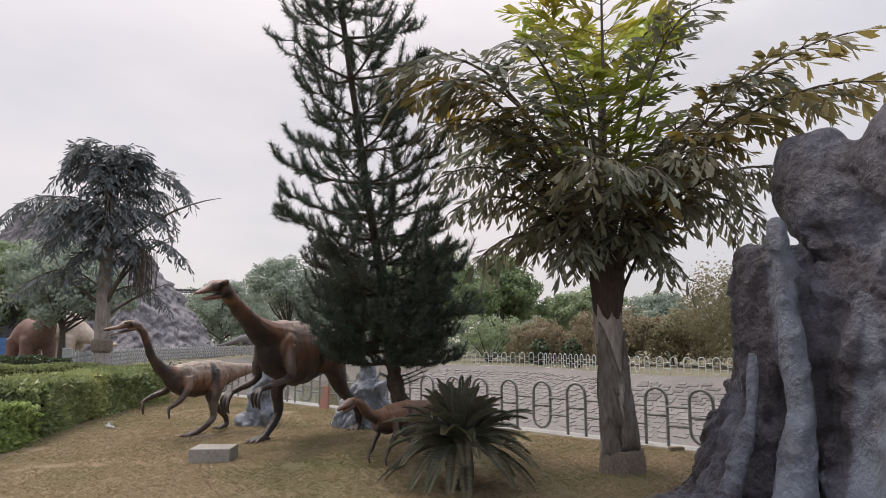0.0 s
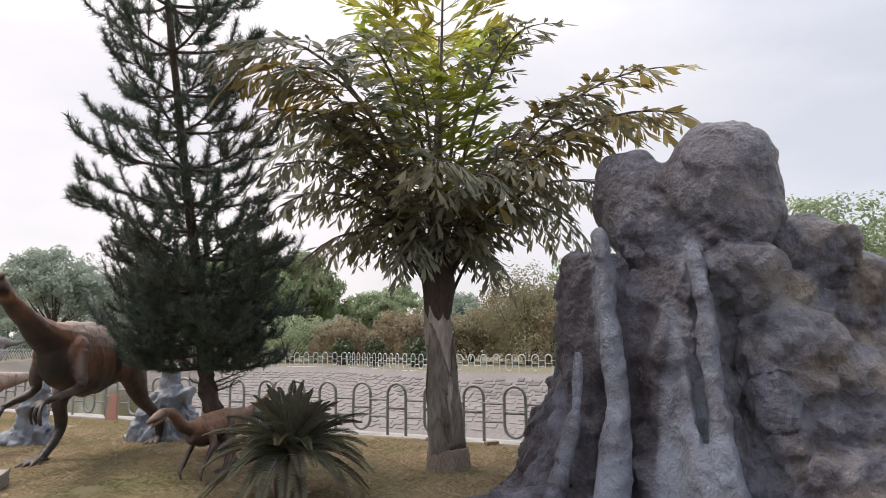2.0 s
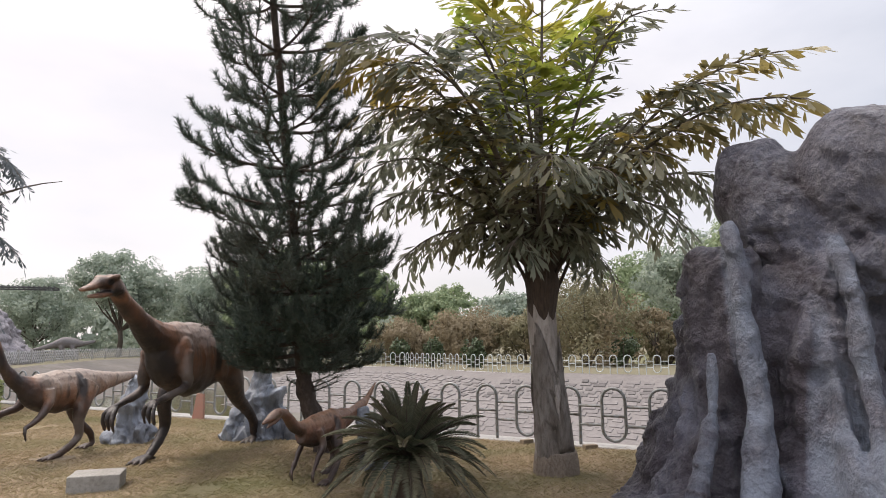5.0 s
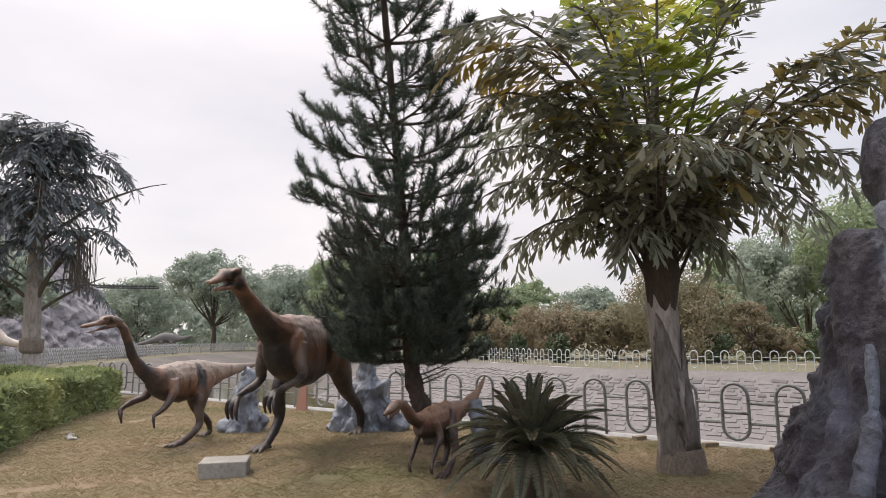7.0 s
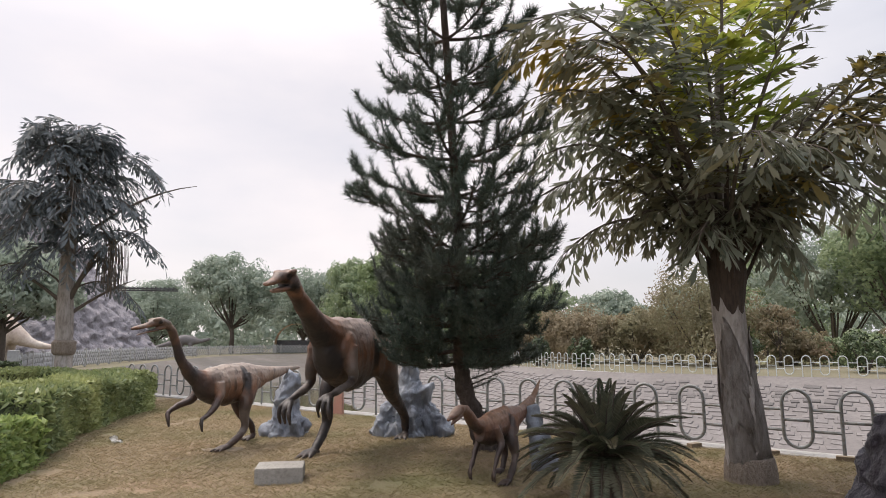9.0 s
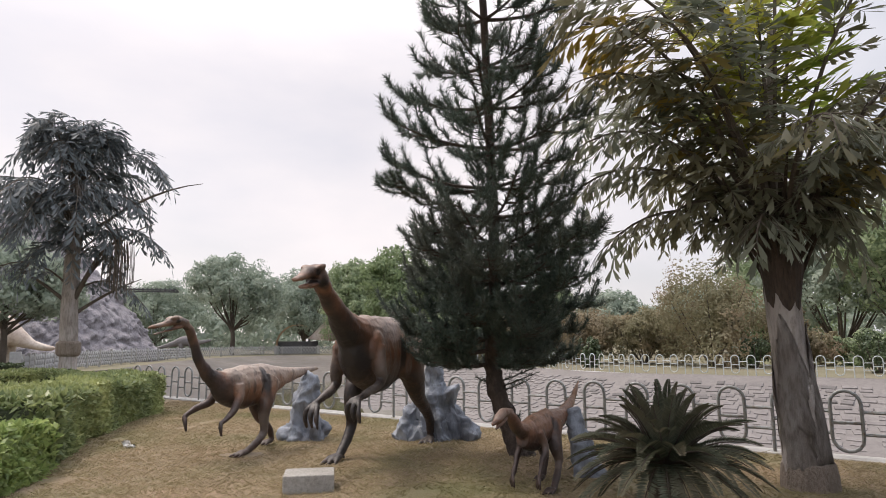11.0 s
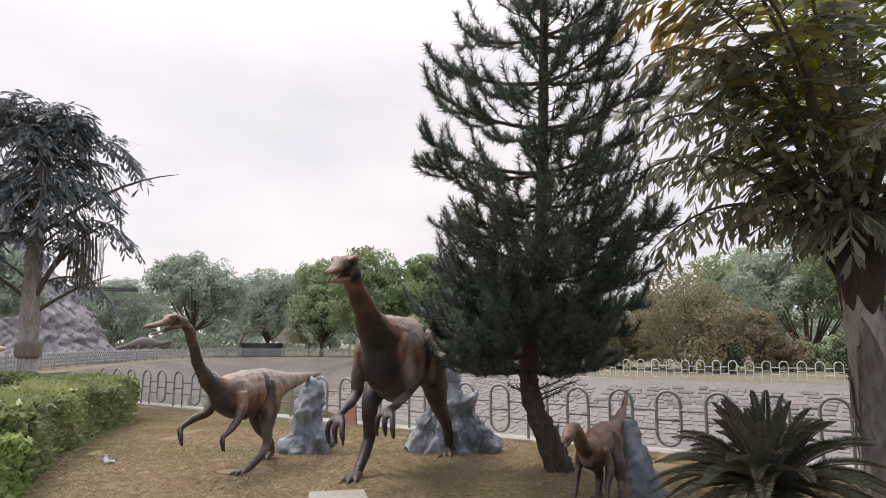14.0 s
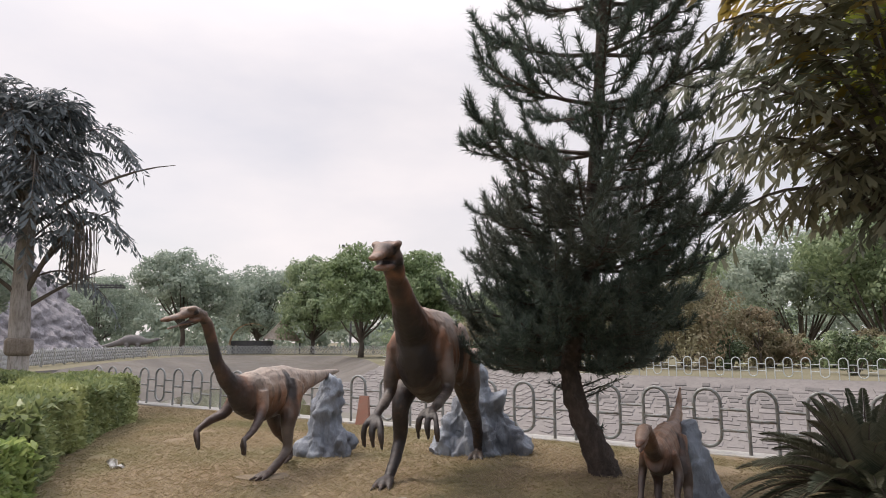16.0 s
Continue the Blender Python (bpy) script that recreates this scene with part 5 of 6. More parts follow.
def pine(m, label, seed):
    rng = np.random.default_rng(seed)
    root = empty("pine_tree", m, label, "pine tree")
    axis = [(0.38, 0.05, -0.02), (0.22, 0.05, 0.42), (0.04, 0.05, 0.85), (-0.03, 0.03, 1.3), (0.0, -0.22, 1.65), (0.10, -0.85, 2.5), (0.14, -1.5, 3.6), (0.16, -2.0, 4.6), (0.17, -2.7, 6.2), (0.17, -3.3, 8.2)]
    pts, rad = smooth_line(axis, [0.18, 0.155, 0.13, 0.11, 0.095, 0.072, 0.058, 0.046, 0.032, 0.01], 16)
    bm = bmesh.new()
    tube(bm, pts, rad, 30)
    for v in bm.verts:
        thick = max(0.15, min(1.0, 1.4 - v.co.z / 2.2))
        flake = noise.cell(Vector((v.co.x * 22, v.co.y * 22, v.co.z * 13)))
        v.co += Vector((noise.noise(v.co * 7), noise.noise(v.co * 7 + Vector((5, 1, 2))), 0)) * 0.028 * thick + Vector((flake - 0.5, noise.noise(v.co * 30), 0)) * 0.016 * thick
    part("trunk", bm, M_PINEBARK, root, smooth=True)
    zs = np.array([p.z for p in pts])
    px, py = np.array([p.x for p in pts]), np.array([p.y for p in pts])
    needles = []

    def brush(line, n, L):
        """Needles round a shoot, swept towards its tip."""
        m_ = len(line)
        t = np.sort(rng.uniform(0, m_ - 1.001, n))
        i = t.astype(int)
        f = (t - i)[:, None]
        pos = line[i] * (1 - f) + line[i + 1] * f
        d = unit(line[i + 1] - line[i])
        way = unit(d * rng.uniform(0.55, 1.0, (n, 1)) + unit(rng.normal(size=(n, 3))) * 0.9)
        ln = L * rng.uniform(0.7, 1.2, (n, 1))
        side = unit(np.cross(way, rng.normal(size=(n, 3)))) * 0.0046
        tip = pos + way * ln + np.array([0, 0, 0.015])
        needles.append(np.stack([pos - side, pos + side, tip], axis=1))

    whorls = []
    z = 1.32
    while z < 8.0:
        whorls.append(z)
        z += float(np.interp(z, [2.2, 2.9, 3.8], [0.17, 0.30, 0.42])) * rng.uniform(0.85, 1.15)
    for wi, z in enumerate(whorls):
        reach = float(np.interp(z, [1.3, 1.7, 2.4, 3.2, 4.4, 5.2, 6.5, 8.2], [1.0, 1.22, 1.30, 1.26, 1.08, 0.88, 0.55, 0.14]))
        n = 6 if z < 3 else 5
        c = np.array([np.interp(z, zs, px), np.interp(z, zs, py), z])
        for k in range(n):
            a = 2 * math.pi * (k + rng.uniform(-0.25, 0.25)) / n + wi * 1.1
            o = np.array([math.cos(a), math.sin(a), 0])
            L = reach * rng.uniform(0.62, 1.12)
            dip = float(np.interp(z, [1.8, 3.0], [-0.12, -0.03]))
            p1 = c + o * L * 0.55 + np.array([0, 0, dip * L])
            p2 = c + o * L + np.array([0, 0, (float(np.interp(z, [2.0, 3.0], [0.20, 0.30])) + dip) * L])
            line = bezier(c, p1, p2, np.linspace(0, 1, 9))
            wood = bmesh.new()
            needles.clear()
            tube(wood, [tuple(p) for p in line], [0.022 * (1 - 0.75 * i / 8) + 0.003 for i in range(9)], 4, False)
            brush(line[4:], 240, 0.10)
            # side shoots, curling upward
            for s in range(int((4 + L * 6.5) * float(np.interp(z, [2.2, 2.9, 5.0], [1.45, 1.3, 1.05])))):
                t = rng.uniform(float(np.interp(z, [2.4, 3.2], [0.14, 0.18])), 0.97)
                b0 = bezier(c, p1, p2, [t])[0]
                sgn = 1 if s % 2 else -1
                sd = np.array([-o[1], o[0], 0]) * sgn
                ln = rng.uniform(0.30, 0.58) * (1.2 - 0.45 * t)
                w = unit(o * rng.uniform(0.5, 1.0) + sd * rng.uniform(0.3, 1.0) + np.array([0, 0, rng.uniform(-0.35, 0.1)]))
                b1 = b0 + w * ln * 0.7
                b2 = b0 + w * ln * 0.95 + np.array([0, 0, ln * rng.uniform(0.30, 1.0)])
                sl = bezier(b0, b1, b2, np.linspace(0, 1, 5))
                tube(wood, [tuple(p) for p in sl], [0.008, 0.007, 0.006, 0.005, 0.003], 3, False)
                brush(sl[1:], 170, 0.10)
            wood_and_leaves("branch", wood, np.concatenate(needles), M_PINEBARK, M_NEEDLE, root)
    # sparse low shoots on the trunk
    for z, a, ln in ((0.98, -0.2, 0.55), (1.05, 0.1, 0.50), (0.92, 0.2, 0.45), (1.0, 3.0, 0.3), (0.55, 0.1, 0.16), (0.5, 3.1, 0.16)):
        c = np.array([np.interp(z, zs, px), np.interp(z, zs, py), z])
        o = np.array([math.cos(a), math.sin(a), 0.35])
        sl = bezier(c, c + o * ln * 0.6, c + o * ln + np.array([0, 0, 0.02]), np.linspace(0, 1, 6))
        wood = bmesh.new()
        needles.clear()
        tube(wood, [tuple(p) for p in sl], [0.011, 0.01, 0.008, 0.006, 0.005, 0.003], 4, False)
        brush(sl[1:], 70, 0.10)
        wood_and_leaves("shoot", wood, np.concatenate(needles), M_PINEBARK, M_NEEDLE, root)
    return root


pine(pose(-3.38, 9.95, 0), "dark conical pine with upturned tufted branches and crooked foot", 4)


def cycad(m, label, seed):
    rng = np.random.default_rng(seed)
    root = empty("cycad", m, label, "cycad")
    bm = bmesh.new()
    limb(bm, [(0, 0, -0.02), (0, 0, 0.3), (0, 0, 0.55)], [0.15, 0.17, 0.12], 14)
    for v in bm.verts:
        v.co *= 1 + 0.12 * noise.noise(v.co * 14)
    part("trunk", bm, M_BOOT, root)
    for k in range(96):
        stalk = bmesh.new()
        quads = []
        a = k * 2.39996 + rng.uniform(-0.15, 0.15)
        f = k / 95
        rise = radians(-8 + 84 * f ** 1.1 + rng.uniform(-8, 8))
        L = rng.uniform(0.80, 0.98) * (1.0 if f < 0.6 else 0.82)
        o = np.array([math.cos(a), math.sin(a), 0])
        c = np.array([0, 0, 0.52]) + o * 0.05
        p1 = c + o * L * 0.5 * math.cos(rise) + np.array([0, 0, L * 0.55 * math.sin(rise) + 0.12])
        p2 = c + o * L * 0.98 * math.cos(rise) + np.array([0, 0, L * math.sin(rise) - 0.36 * (1 - f) * math.cos(rise)])
        p2[2] = max(p2[2], 0.06)
        line = bezier(c, p1, p2, np.linspace(0, 1, 8))
        tube(stalk, [tuple(p) for p in line], [0.010, 0.009, 0.008, 0.007, 0.006, 0.005, 0.004, 0.002], 4, False)
        n = 60
        t = np.linspace(0.14, 1.0, n)
        pos = bezier(c, p1, p2, t)
        d = unit(np.gradient(pos, axis=0))
        sd = unit(np.cross(d, [0, 0, 1.0]) + rng.normal(0, 0.02, (n, 3)))
        up = np.cross(sd, d)
        for s in (-1, 1):
            way = unit(d * 0.65 + sd * s + up * (0.3 + 0.9 * f) + rng.normal(0, 0.05, (n, 3)))
            ln = ((0.145 - 0.05 * f) * np.sin(np.pi * np.clip(0.18 + 0.78 * t, 0, 1)) ** 0.6)[:, None]
            wd = unit(np.cross(way, up)) * 0.0095
            quads.append(np.stack([pos - wd * 0.6, pos + way * ln * 0.5 - wd, pos + way * ln - up * 0.012, pos + way * ln * 0.5 + wd], axis=1))
        wood_and_leaves("frond", stalk, np.concatenate(quads), M_BOOT, M_CYCAD, root)


cycad(pose(-1.60, 7.3, 0.02) @ Matrix.Scale(0.94, 4), "low dark green cycad with stiff arching fronds", 6)


def hedge(name, label, line, width, height, material, seed, density, size, round_=0.08):
    """Clipped hedge along a line: dark core, coloured as the shade between leaves, leafy skin."""
    rng = np.random.default_rng(seed)
    root = empty(name, Matrix(), label, "hedge")
    core = bmesh.new()
    allq = []
    pts = [Vector((x, y, 0)) for x, y in line]
    for a, b in zip(pts, pts[1:]):
        d = b - a
        Ln = d.length
        ang = math.degrees(math.atan2(d.y, d.x))
        mid = (a + b) / 2
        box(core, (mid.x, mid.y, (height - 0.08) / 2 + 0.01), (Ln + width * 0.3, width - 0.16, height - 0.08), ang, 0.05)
        e, s = np.array([d.x, d.y, 0]) / Ln, np.array([-d.y, d.x, 0]) / Ln
        a_ = np.array(a)
        for face, area in (("top", Ln * width), ("f", Ln * height), ("b", Ln * height), ("e0", width * height), ("e1", width * height)):
            n = int(area * density)
            t, q = rng.uniform(-0.02, 1.02, n)[:, None], rng.uniform(0, 1, n)[:, None]
            wob = (rng.normal(0, 0.025, n) + 0.05 * np.sin(t[:, 0] * Ln * 2.1 + 3 * q[:, 0]))[:, None]
            if face == "top":
                pos, nn = a_ + e * t * Ln + s * (q - 0.5) * width + np.array([0, 0, 1.0]) * (height + wob), np.array([0, 0, 1.0])
            elif face in "fb":
                g = -1 if face == "f" else 1
                pos, nn = a_ + e * t * Ln + s * (g * width / 2 + g * wob) + np.array([0, 0, 1.0]) * q * height, s * g
            else:
                g = 0 if face == "e0" else 1
                pos = a_ + e * (g * Ln + (2 * g - 1) * (wob + width * 0.15)) + s * (t - 0.5) * width + np.array([0, 0, 1.0]) * q * height
                nn = e * (2 * g - 1)
            way = unit(nn * rng.uniform(0.2, 1.0, (n, 1)) + unit(rng.normal(size=(n, 3))) + np.array([0, 0, 0.15]))
            allq.append(leaf_quads(rng, pos - way * size * 0.4, way, size * rng.uniform(0.7, 1.3, n), size * 0.5))
    part("shade_core", core, M_CORE, root)
    blades_mesh("foliage", np.concatenate(allq), 4, material, root)
    return root


hedge("hedge", "long clipped green hedge along the lawn", [(-9.75, 8.4), (-10.95, 10.6), (-12.45, 14.7)], 1.35, 0.86, M_HEDGE, 11, 1250, 0.13)
hedge("hedge", "clipped hedge curving in front of the tall palm", [(-19.5, 15.5), (-16.2, 16.6), (-13.3, 15.6)], 1.2, 0.84, M_HEDGE, 12, 900, 0.09)
hedge("hedge", "dark clipped hedge by the statues", [(-31.0, 21.5), (-20.8, 19.6)], 1.2, 0.95, M_HEDGE_DARK, 13, 500, 0.11)
hedge("shrub", "light yellow-green shrub at the lawn edge", [(-8.7, 6.6), (-9.2, 8.0)], 1.0, 0.62, M_SHRUB, 14, 1500, 0.12)


# ---- far trees ----
def crown_leaves(rng, lobes, count, size):
    """Leaves lie on the skin of many small clumps set round each lobe."""
    tot = sum(r[0] * r[1] for _, r in lobes)
    out = []
    for c, r in lobes:
        n = int(count * r[0] * r[1] / tot)
        m = max(6, min(60, n // 45))
        cd = unit(rng.normal(size=(m, 3)) + np.array([0, 0, 0.25]))
        cc = np.array(c) + cd * np.array(r) * rng.uniform(0.55, 1.02, (m, 1))
        cr = rng.uniform(0.20, 0.42, (m, 1)) * np.array(r)
        i = rng.integers(0, m, n)
        d = unit(rng.normal(size=(n, 3)) + 0.5 * cd[i])
        pos = cc[i] + d * cr[i] * rng.uniform(0.55, 1.05, (n, 1))
        nrm = unit(d + 0.5 * cd[i] + 0.38 * rng.normal(size=(n, 3)))
        way = unit(np.cross(nrm, rng.normal(size=(n, 3))))
        side = np.cross(nrm, way)
        L, W = size * rng.uniform(0.6, 1.4, (n, 1)), size * rng.uniform(0.4, 0.7, (n, 1))
        mid = pos + way * L * 0.5
        out.append(np.stack([pos, mid + side * W * 0.5, pos + way * L, mid - side * W * 0.5], axis=1))
    return np.concatenate(out)


def broad_tree(x, y, h, w, material, label, seed, base=0.35, leaves=5000, size=0.34, name="tree", category="tree", group=""):
    rng = np.random.default_rng(seed)
    root = empty(name, pose(x, y, -0.03), label, category, group)
    lobes = []
    cz = h * (base + 1) / 2
    n = 9 + int(w / 2)
    for k in range(n):
        a = k * 2.4 + rng.uniform(-0.3, 0.3)
        q = rng.uniform(0.15, 1.0) ** 0.6
        zz = rng.uniform(-0.42, 0.42) * (1 - 0.5 * q)
        r = w * rng.uniform(0.16, 0.26)
        lobes.append(((math.cos(a) * (w / 2 - r * 0.8) * q, math.sin(a) * (w / 2 - r * 0.8) * q, cz + zz * h * (1 - base)), (r, r, min(r * 0.75, h * (1 - base) * 0.4))))
    lobes.append(((0, 0, h - w * 0.17), (w * 0.28, w * 0.28, w * 0.17)))
    bm = bmesh.new()
    tr = max(0.05, h * 0.022)
    tube(bm, [(0, 0, -0.02), (0.05 * w * 0.2, 0, h * base * 0.6), (0, 0, h * base + 0.1), (0, 0, cz)], [tr * 1.3, tr, tr * 0.85, tr * 0.4], 8)
    part("trunk", bm, M_TWIG, root, smooth=True)
    bm = bmesh.new()
    for c, r in lobes:
        p0 = Vector((0, 0, h * base * rng.uniform(0.7, 1.05)))
        p2 = Vector(c)
        mid = p0.lerp(p2, 0.5) + Vector((0, 0, -0.04 * h))
        tube(bm, [p0, mid, p2], [tr * 0.5, tr * 0.32, tr * 0.12], 5, False)
    part("framework", bm, M_TWIG, root, smooth=True)
    blades_mesh("crown", crown_leaves(rng, lobes, leaves, size), 4, material, root)
    return root


def bush(x, y, h, w, material, label, seed, leaves=3500, size=0.22, depth=None):
    rng = np.random.default_rng(seed)
    root = empty("bush", pose(x, y, -0.03), label, "bush")
    lobes = []
    for k in range(9):
        a = k * 2.4
        q = rng.uniform(0.2, 0.75)
        r = rng.uniform(0.28, 0.42)
        lobes.append(((math.cos(a) * w / 2 * q, math.sin(a) * (depth or w) / 2 * q, h * rng.uniform(0.30, 0.64) * (1.08 - 0.35 * q)), (w * r * 0.75, (depth or w) * r * 0.75, h * r)))
    bm = bmesh.new()
    for k in range(7):
        a = k * 0.9
        tube(bm, [(0.1 * math.cos(a), 0.1 * math.sin(a), -0.02), (w * 0.2 * math.cos(a), w * 0.2 * math.sin(a), h * 0.4), (w * 0.35 * math.cos(a), w * 0.3 * math.sin(a), h * 0.75)], [0.06, 0.04, 0.015], 5, False)
    part("understem", bm, M_TWIG, root)
    blades_mesh("crown", crown_leaves(rng, lobes, leaves, size), 4, material, root)
    return root


def toward(eye_x, eye_y, left_deg, dist):
    a = radians(left_deg)
    return eye_x - math.sin(a) * dist, eye_y + math.cos(a) * dist


# trees seen over the pond: bearing to the left of straight ahead, distance, height, width
E2 = (-3.0, 1.5)
for k, (deg, dist, h, w, mat, lab) in enumerate((
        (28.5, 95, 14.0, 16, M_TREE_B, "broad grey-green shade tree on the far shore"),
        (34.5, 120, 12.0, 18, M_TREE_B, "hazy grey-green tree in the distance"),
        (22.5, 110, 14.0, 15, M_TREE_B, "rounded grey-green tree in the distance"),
        (18.0, 90, 13.0, 12, M_TREE_A, "rounded dull green tree beyond the pond"),
        (14.0, 70, 12.2, 11, M_TREE_C, "fresh green tree beyond the pond"),
        (8.8, 75, 12.0, 10, M_TREE_C, "fresh green tree beyond the pond"),
        (2.0, 85, 8.4, 12, M_TREE_A, "dull green tree beyond the pond"),
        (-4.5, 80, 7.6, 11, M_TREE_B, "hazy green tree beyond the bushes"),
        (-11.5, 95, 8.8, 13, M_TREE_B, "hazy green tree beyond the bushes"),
        (-17.0, 75, 12.0, 14, M_TREE_A, "hazy green tree at the field edge"),
        (-22.0, 62, 11.5, 13, M_TREE_B, "tall dull green tree at the field edge"),
        (-27.5, 56, 12.5, 13, M_TREE_A, "tall green tree at the field edge"),
        (-33.5, 60, 13.0, 15, M_TREE_A, "tall green tree at the field edge"),
        (-40.0, 60, 12.0, 15, M_TREE_A, "tall green tree at the field edge"),
        (44.0, 75, 11.0, 14, M_TREE_B, "grey-green tree behind the mound"),
        (50.0, 60, 10.0, 12, M_TREE_A, "dull green tree behind the statues"),
)):
    x, y = toward(*E2, deg, dist)
    broad_tree(x, y, h, w, mat, lab, 100 + k, (0.05 if deg < -15 else 0.16) if k else 0.26, 17000, 0.46 if dist > 70 else 0.38)
x, y = toward(0.3, 0.2, 47.8, 60)
broad_tree(x, y, 9.6, 8.0, M_TREE_B, "leafy grey-green tree over the long-necked statues", 131, 0.45, 5000, 0.34)
broad_tree(-25.6, 24.3, 6.0, 6.4, M_TREE_B, "dull feathery tree with a pale trunk by the hedge", 133, 0.42, 12000, 0.24)
# distant belt of woods, too far to count
rng_b = np.random.default_rng(77)
belt = []
for k in range(70):
    x, y = toward(*E2, 62 - 1.75 * k, 170 + 25 * math.sin(k * 1.7))
    r = rng_b.uniform(6, 9.5)
    belt.append(((x, y, rng_b.uniform(3.0, 6.5)), (r, r, rng_b.uniform(4.5, 7.5))))
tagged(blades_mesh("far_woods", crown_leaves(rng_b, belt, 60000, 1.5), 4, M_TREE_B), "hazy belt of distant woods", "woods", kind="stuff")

# shrubs behind the pale rail
for k, (deg, dist, h, w, mat, lab) in enumerate((
        (-13.0, 50, 6.4, 8.4, M_BUSH, "large brown-olive rounded bush behind the rail"),
        (-7.5, 54, 3.8, 6.6, M_BUSH, "brown-olive rounded bush behind the rail"),
        (-2.0, 56, 4.5, 6.8, M_BUSH_RED, "reddish-brown bush behind the rail"),
        (3.5, 58, 3.6, 6.4, M_BUSH_RED, "reddish-brown bush behind the rail"),
        (9.0, 60, 4.0, 8.0, M_TREE_A, "dull green bush beyond the pond"),
        (-19.5, 54, 2.6, 4.4, M_BUSH, "brown-olive rounded bush at the field edge"),
        (-23.5, 55, 2.2, 4.0, M_TREE_A, "dull green rounded bush at the field edge"),
        (-28.5, 54, 2.4, 4.2, M_TREE_A, "dull green rounded bush at the field edge"),
        (-26.5, 58, 2.4, 3.6, M_BUSH, "brown-olive bush at the field edge"),
        (-31.5, 44, 3.0, 4.5, M_TREE_A, "low green bush at the field edge"),
        (-36.5, 42, 3.2, 5.0, M_BUSH, "olive bush at the field edge"),
)):
    x, y = toward(*E2, deg, dist * 0.88)
    bush(x, y, h * 1.06, w * 0.98, mat, lab, 200 + k, 15000 if k < 4 else 7000, 0.21)
for k, (deg, dist, h, w) in enumerate(((-3.2, 41, 2.1, 1.6), (0.8, 42.5, 2.1, 1.6), (4.0, 46, 2.1, 1.6), (-16.2, 42, 2.0, 1.9), (-24.5, 38, 2.1, 2.4))):
    x, y = toward(*E2, deg, dist)
    bush(x, y, h, w, M_HEDGE_DARK, "small dark clipped bush behind the rail", 230 + k, 1800, 0.18)
x, y = toward(*E2, -18.6, 46)
broad_tree(x, y, 3.9, 3.6, M_BUSH_RED, "small reddish tree on the dry field", 250, 0.34, 1800, 0.22)

# crumpled cement mound behind the lattice
bm = bmesh.new()
MR, MTOP, MH, MN = 15.7, 4.4, 14.3, 460
rows = []
for i in range(130):
    f = i / 129
    row = []
    for k in range(MN):
        a = 2 * math.pi * k / MN
        r = MTOP + (MR - MTOP) * (1 - f) ** 1.12
        z = MH * f
        # crumpled folds running aslant down the cone
        tw = a + 0.03 * z
        q = Vector((math.cos(tw) * 7, math.sin(tw) * 7, z * 0.30))
        q2 = Vector((math.cos(a - 0.06 * z) * 24, math.sin(a - 0.06 * z) * 24, z * 1.1))
        r += 0.9 * noise.noise(q * 0.3) + 0.55 * (abs(noise.noise(q * 1.9)) * 2 - 0.5) + 0.32 * (abs(noise.noise(q2)) * 2 - 0.5) + 0.10 * noise.noise(q2 * 2.3)
        row.append(bm.verts.new((math.cos(a) * r, math.sin(a) * r, z - 0.05 + (0.35 * noise.noise(q) if i == 129 else 0))))
    rows.append(row)
for r0, r1 in zip(rows, rows[1:]):
    for k in range(MN):
        bm.faces.new((r0[k], r0[(k + 1) % MN], r1[(k + 1) % MN], r1[k]))
bm.faces.new(rows[-1])
mound = link_mesh("volcano_model", bm, M_VOLCANO, smooth=True)
mx_, my_ = -55.1, 51.9
mound.matrix_world = pose(mx_, my_, -0.02)
tagged(mound, "grey wrinkled cement volcano mound behind the lattice fence", "mound")


# distant long-necked statues
def sauropod(bm, s):
    limb(bm, [(-3.2, 0, 0.8), (-2.0, 0, 1.5), (-0.9, 0, 2.0), (0.3, 0, 2.2), (1.2, 0, 2.3), (1.9, 0, 3.1), (2.3, 0, 4.0), (2.7, 0, 4.5), (3.2, 0, 4.45)],
         [0.08, 0.3, 0.7, 0.95, 0.75, 0.42, 0.28, 0.24, 0.13], 14)
    for x, y in ((0.9, 0.55), (0.9, -0.55), (-0.8, 0.55), (-0.8, -0.55)):
        limb(bm, [(x, y, 1.9), (x + 0.05, y * 1.1, 1.0), (x, y * 1.1, 0.0)], [0.42, 0.32, 0.34], 10)


bm = bmesh.new()
sauropod(bm, 1)
bmesh.ops.scale(bm, vec=(0.92, 0.92, 0.92), verts=bm.verts)
tagged(fused("sauropod_statue", bm, 0.1, M_SAURO, pose(*toward(0.27, 0.21, 49.0, 40), -0.02, 0, 0, -18), (), 3), "big red-brown long-necked dinosaur statue behind the hedge", "statue")
bm = bmesh.new()
limb(bm, [(-2.2, 0, 0.9), (-1.0, 0, 1.9), (0.1, 0, 2.1), (1.0, 0, 1.7), (1.9, 0, 1.25), (2.7, 0, 1.05), (3.1, 0, 1.04)], [0.15, 0.6, 0.85, 0.55, 0.25, 0.16, 0.09], 14)
for x, y in ((0.7, 0.4), (0.7, -0.4), (-0.8, 0.4), (-0.8, -0.4)):
    limb(bm, [(x, y, 1.5), (x, y, 0.8), (x, y, 0.0)], [0.3, 0.22, 0.24], 10)
bmesh.ops.scale(bm, vec=(1.3, 1.3, 1.3), verts=bm.verts)
tagged(fused("sauropod_statue", bm, 0.1, M_SAURO_PALE, pose(*toward(0.27, 0.21, 46.9, 54), -0.02, 0, 0, 14), (), 3), "pale-backed dinosaur statue with a lowered neck", "statue")
bm = bmesh.new()
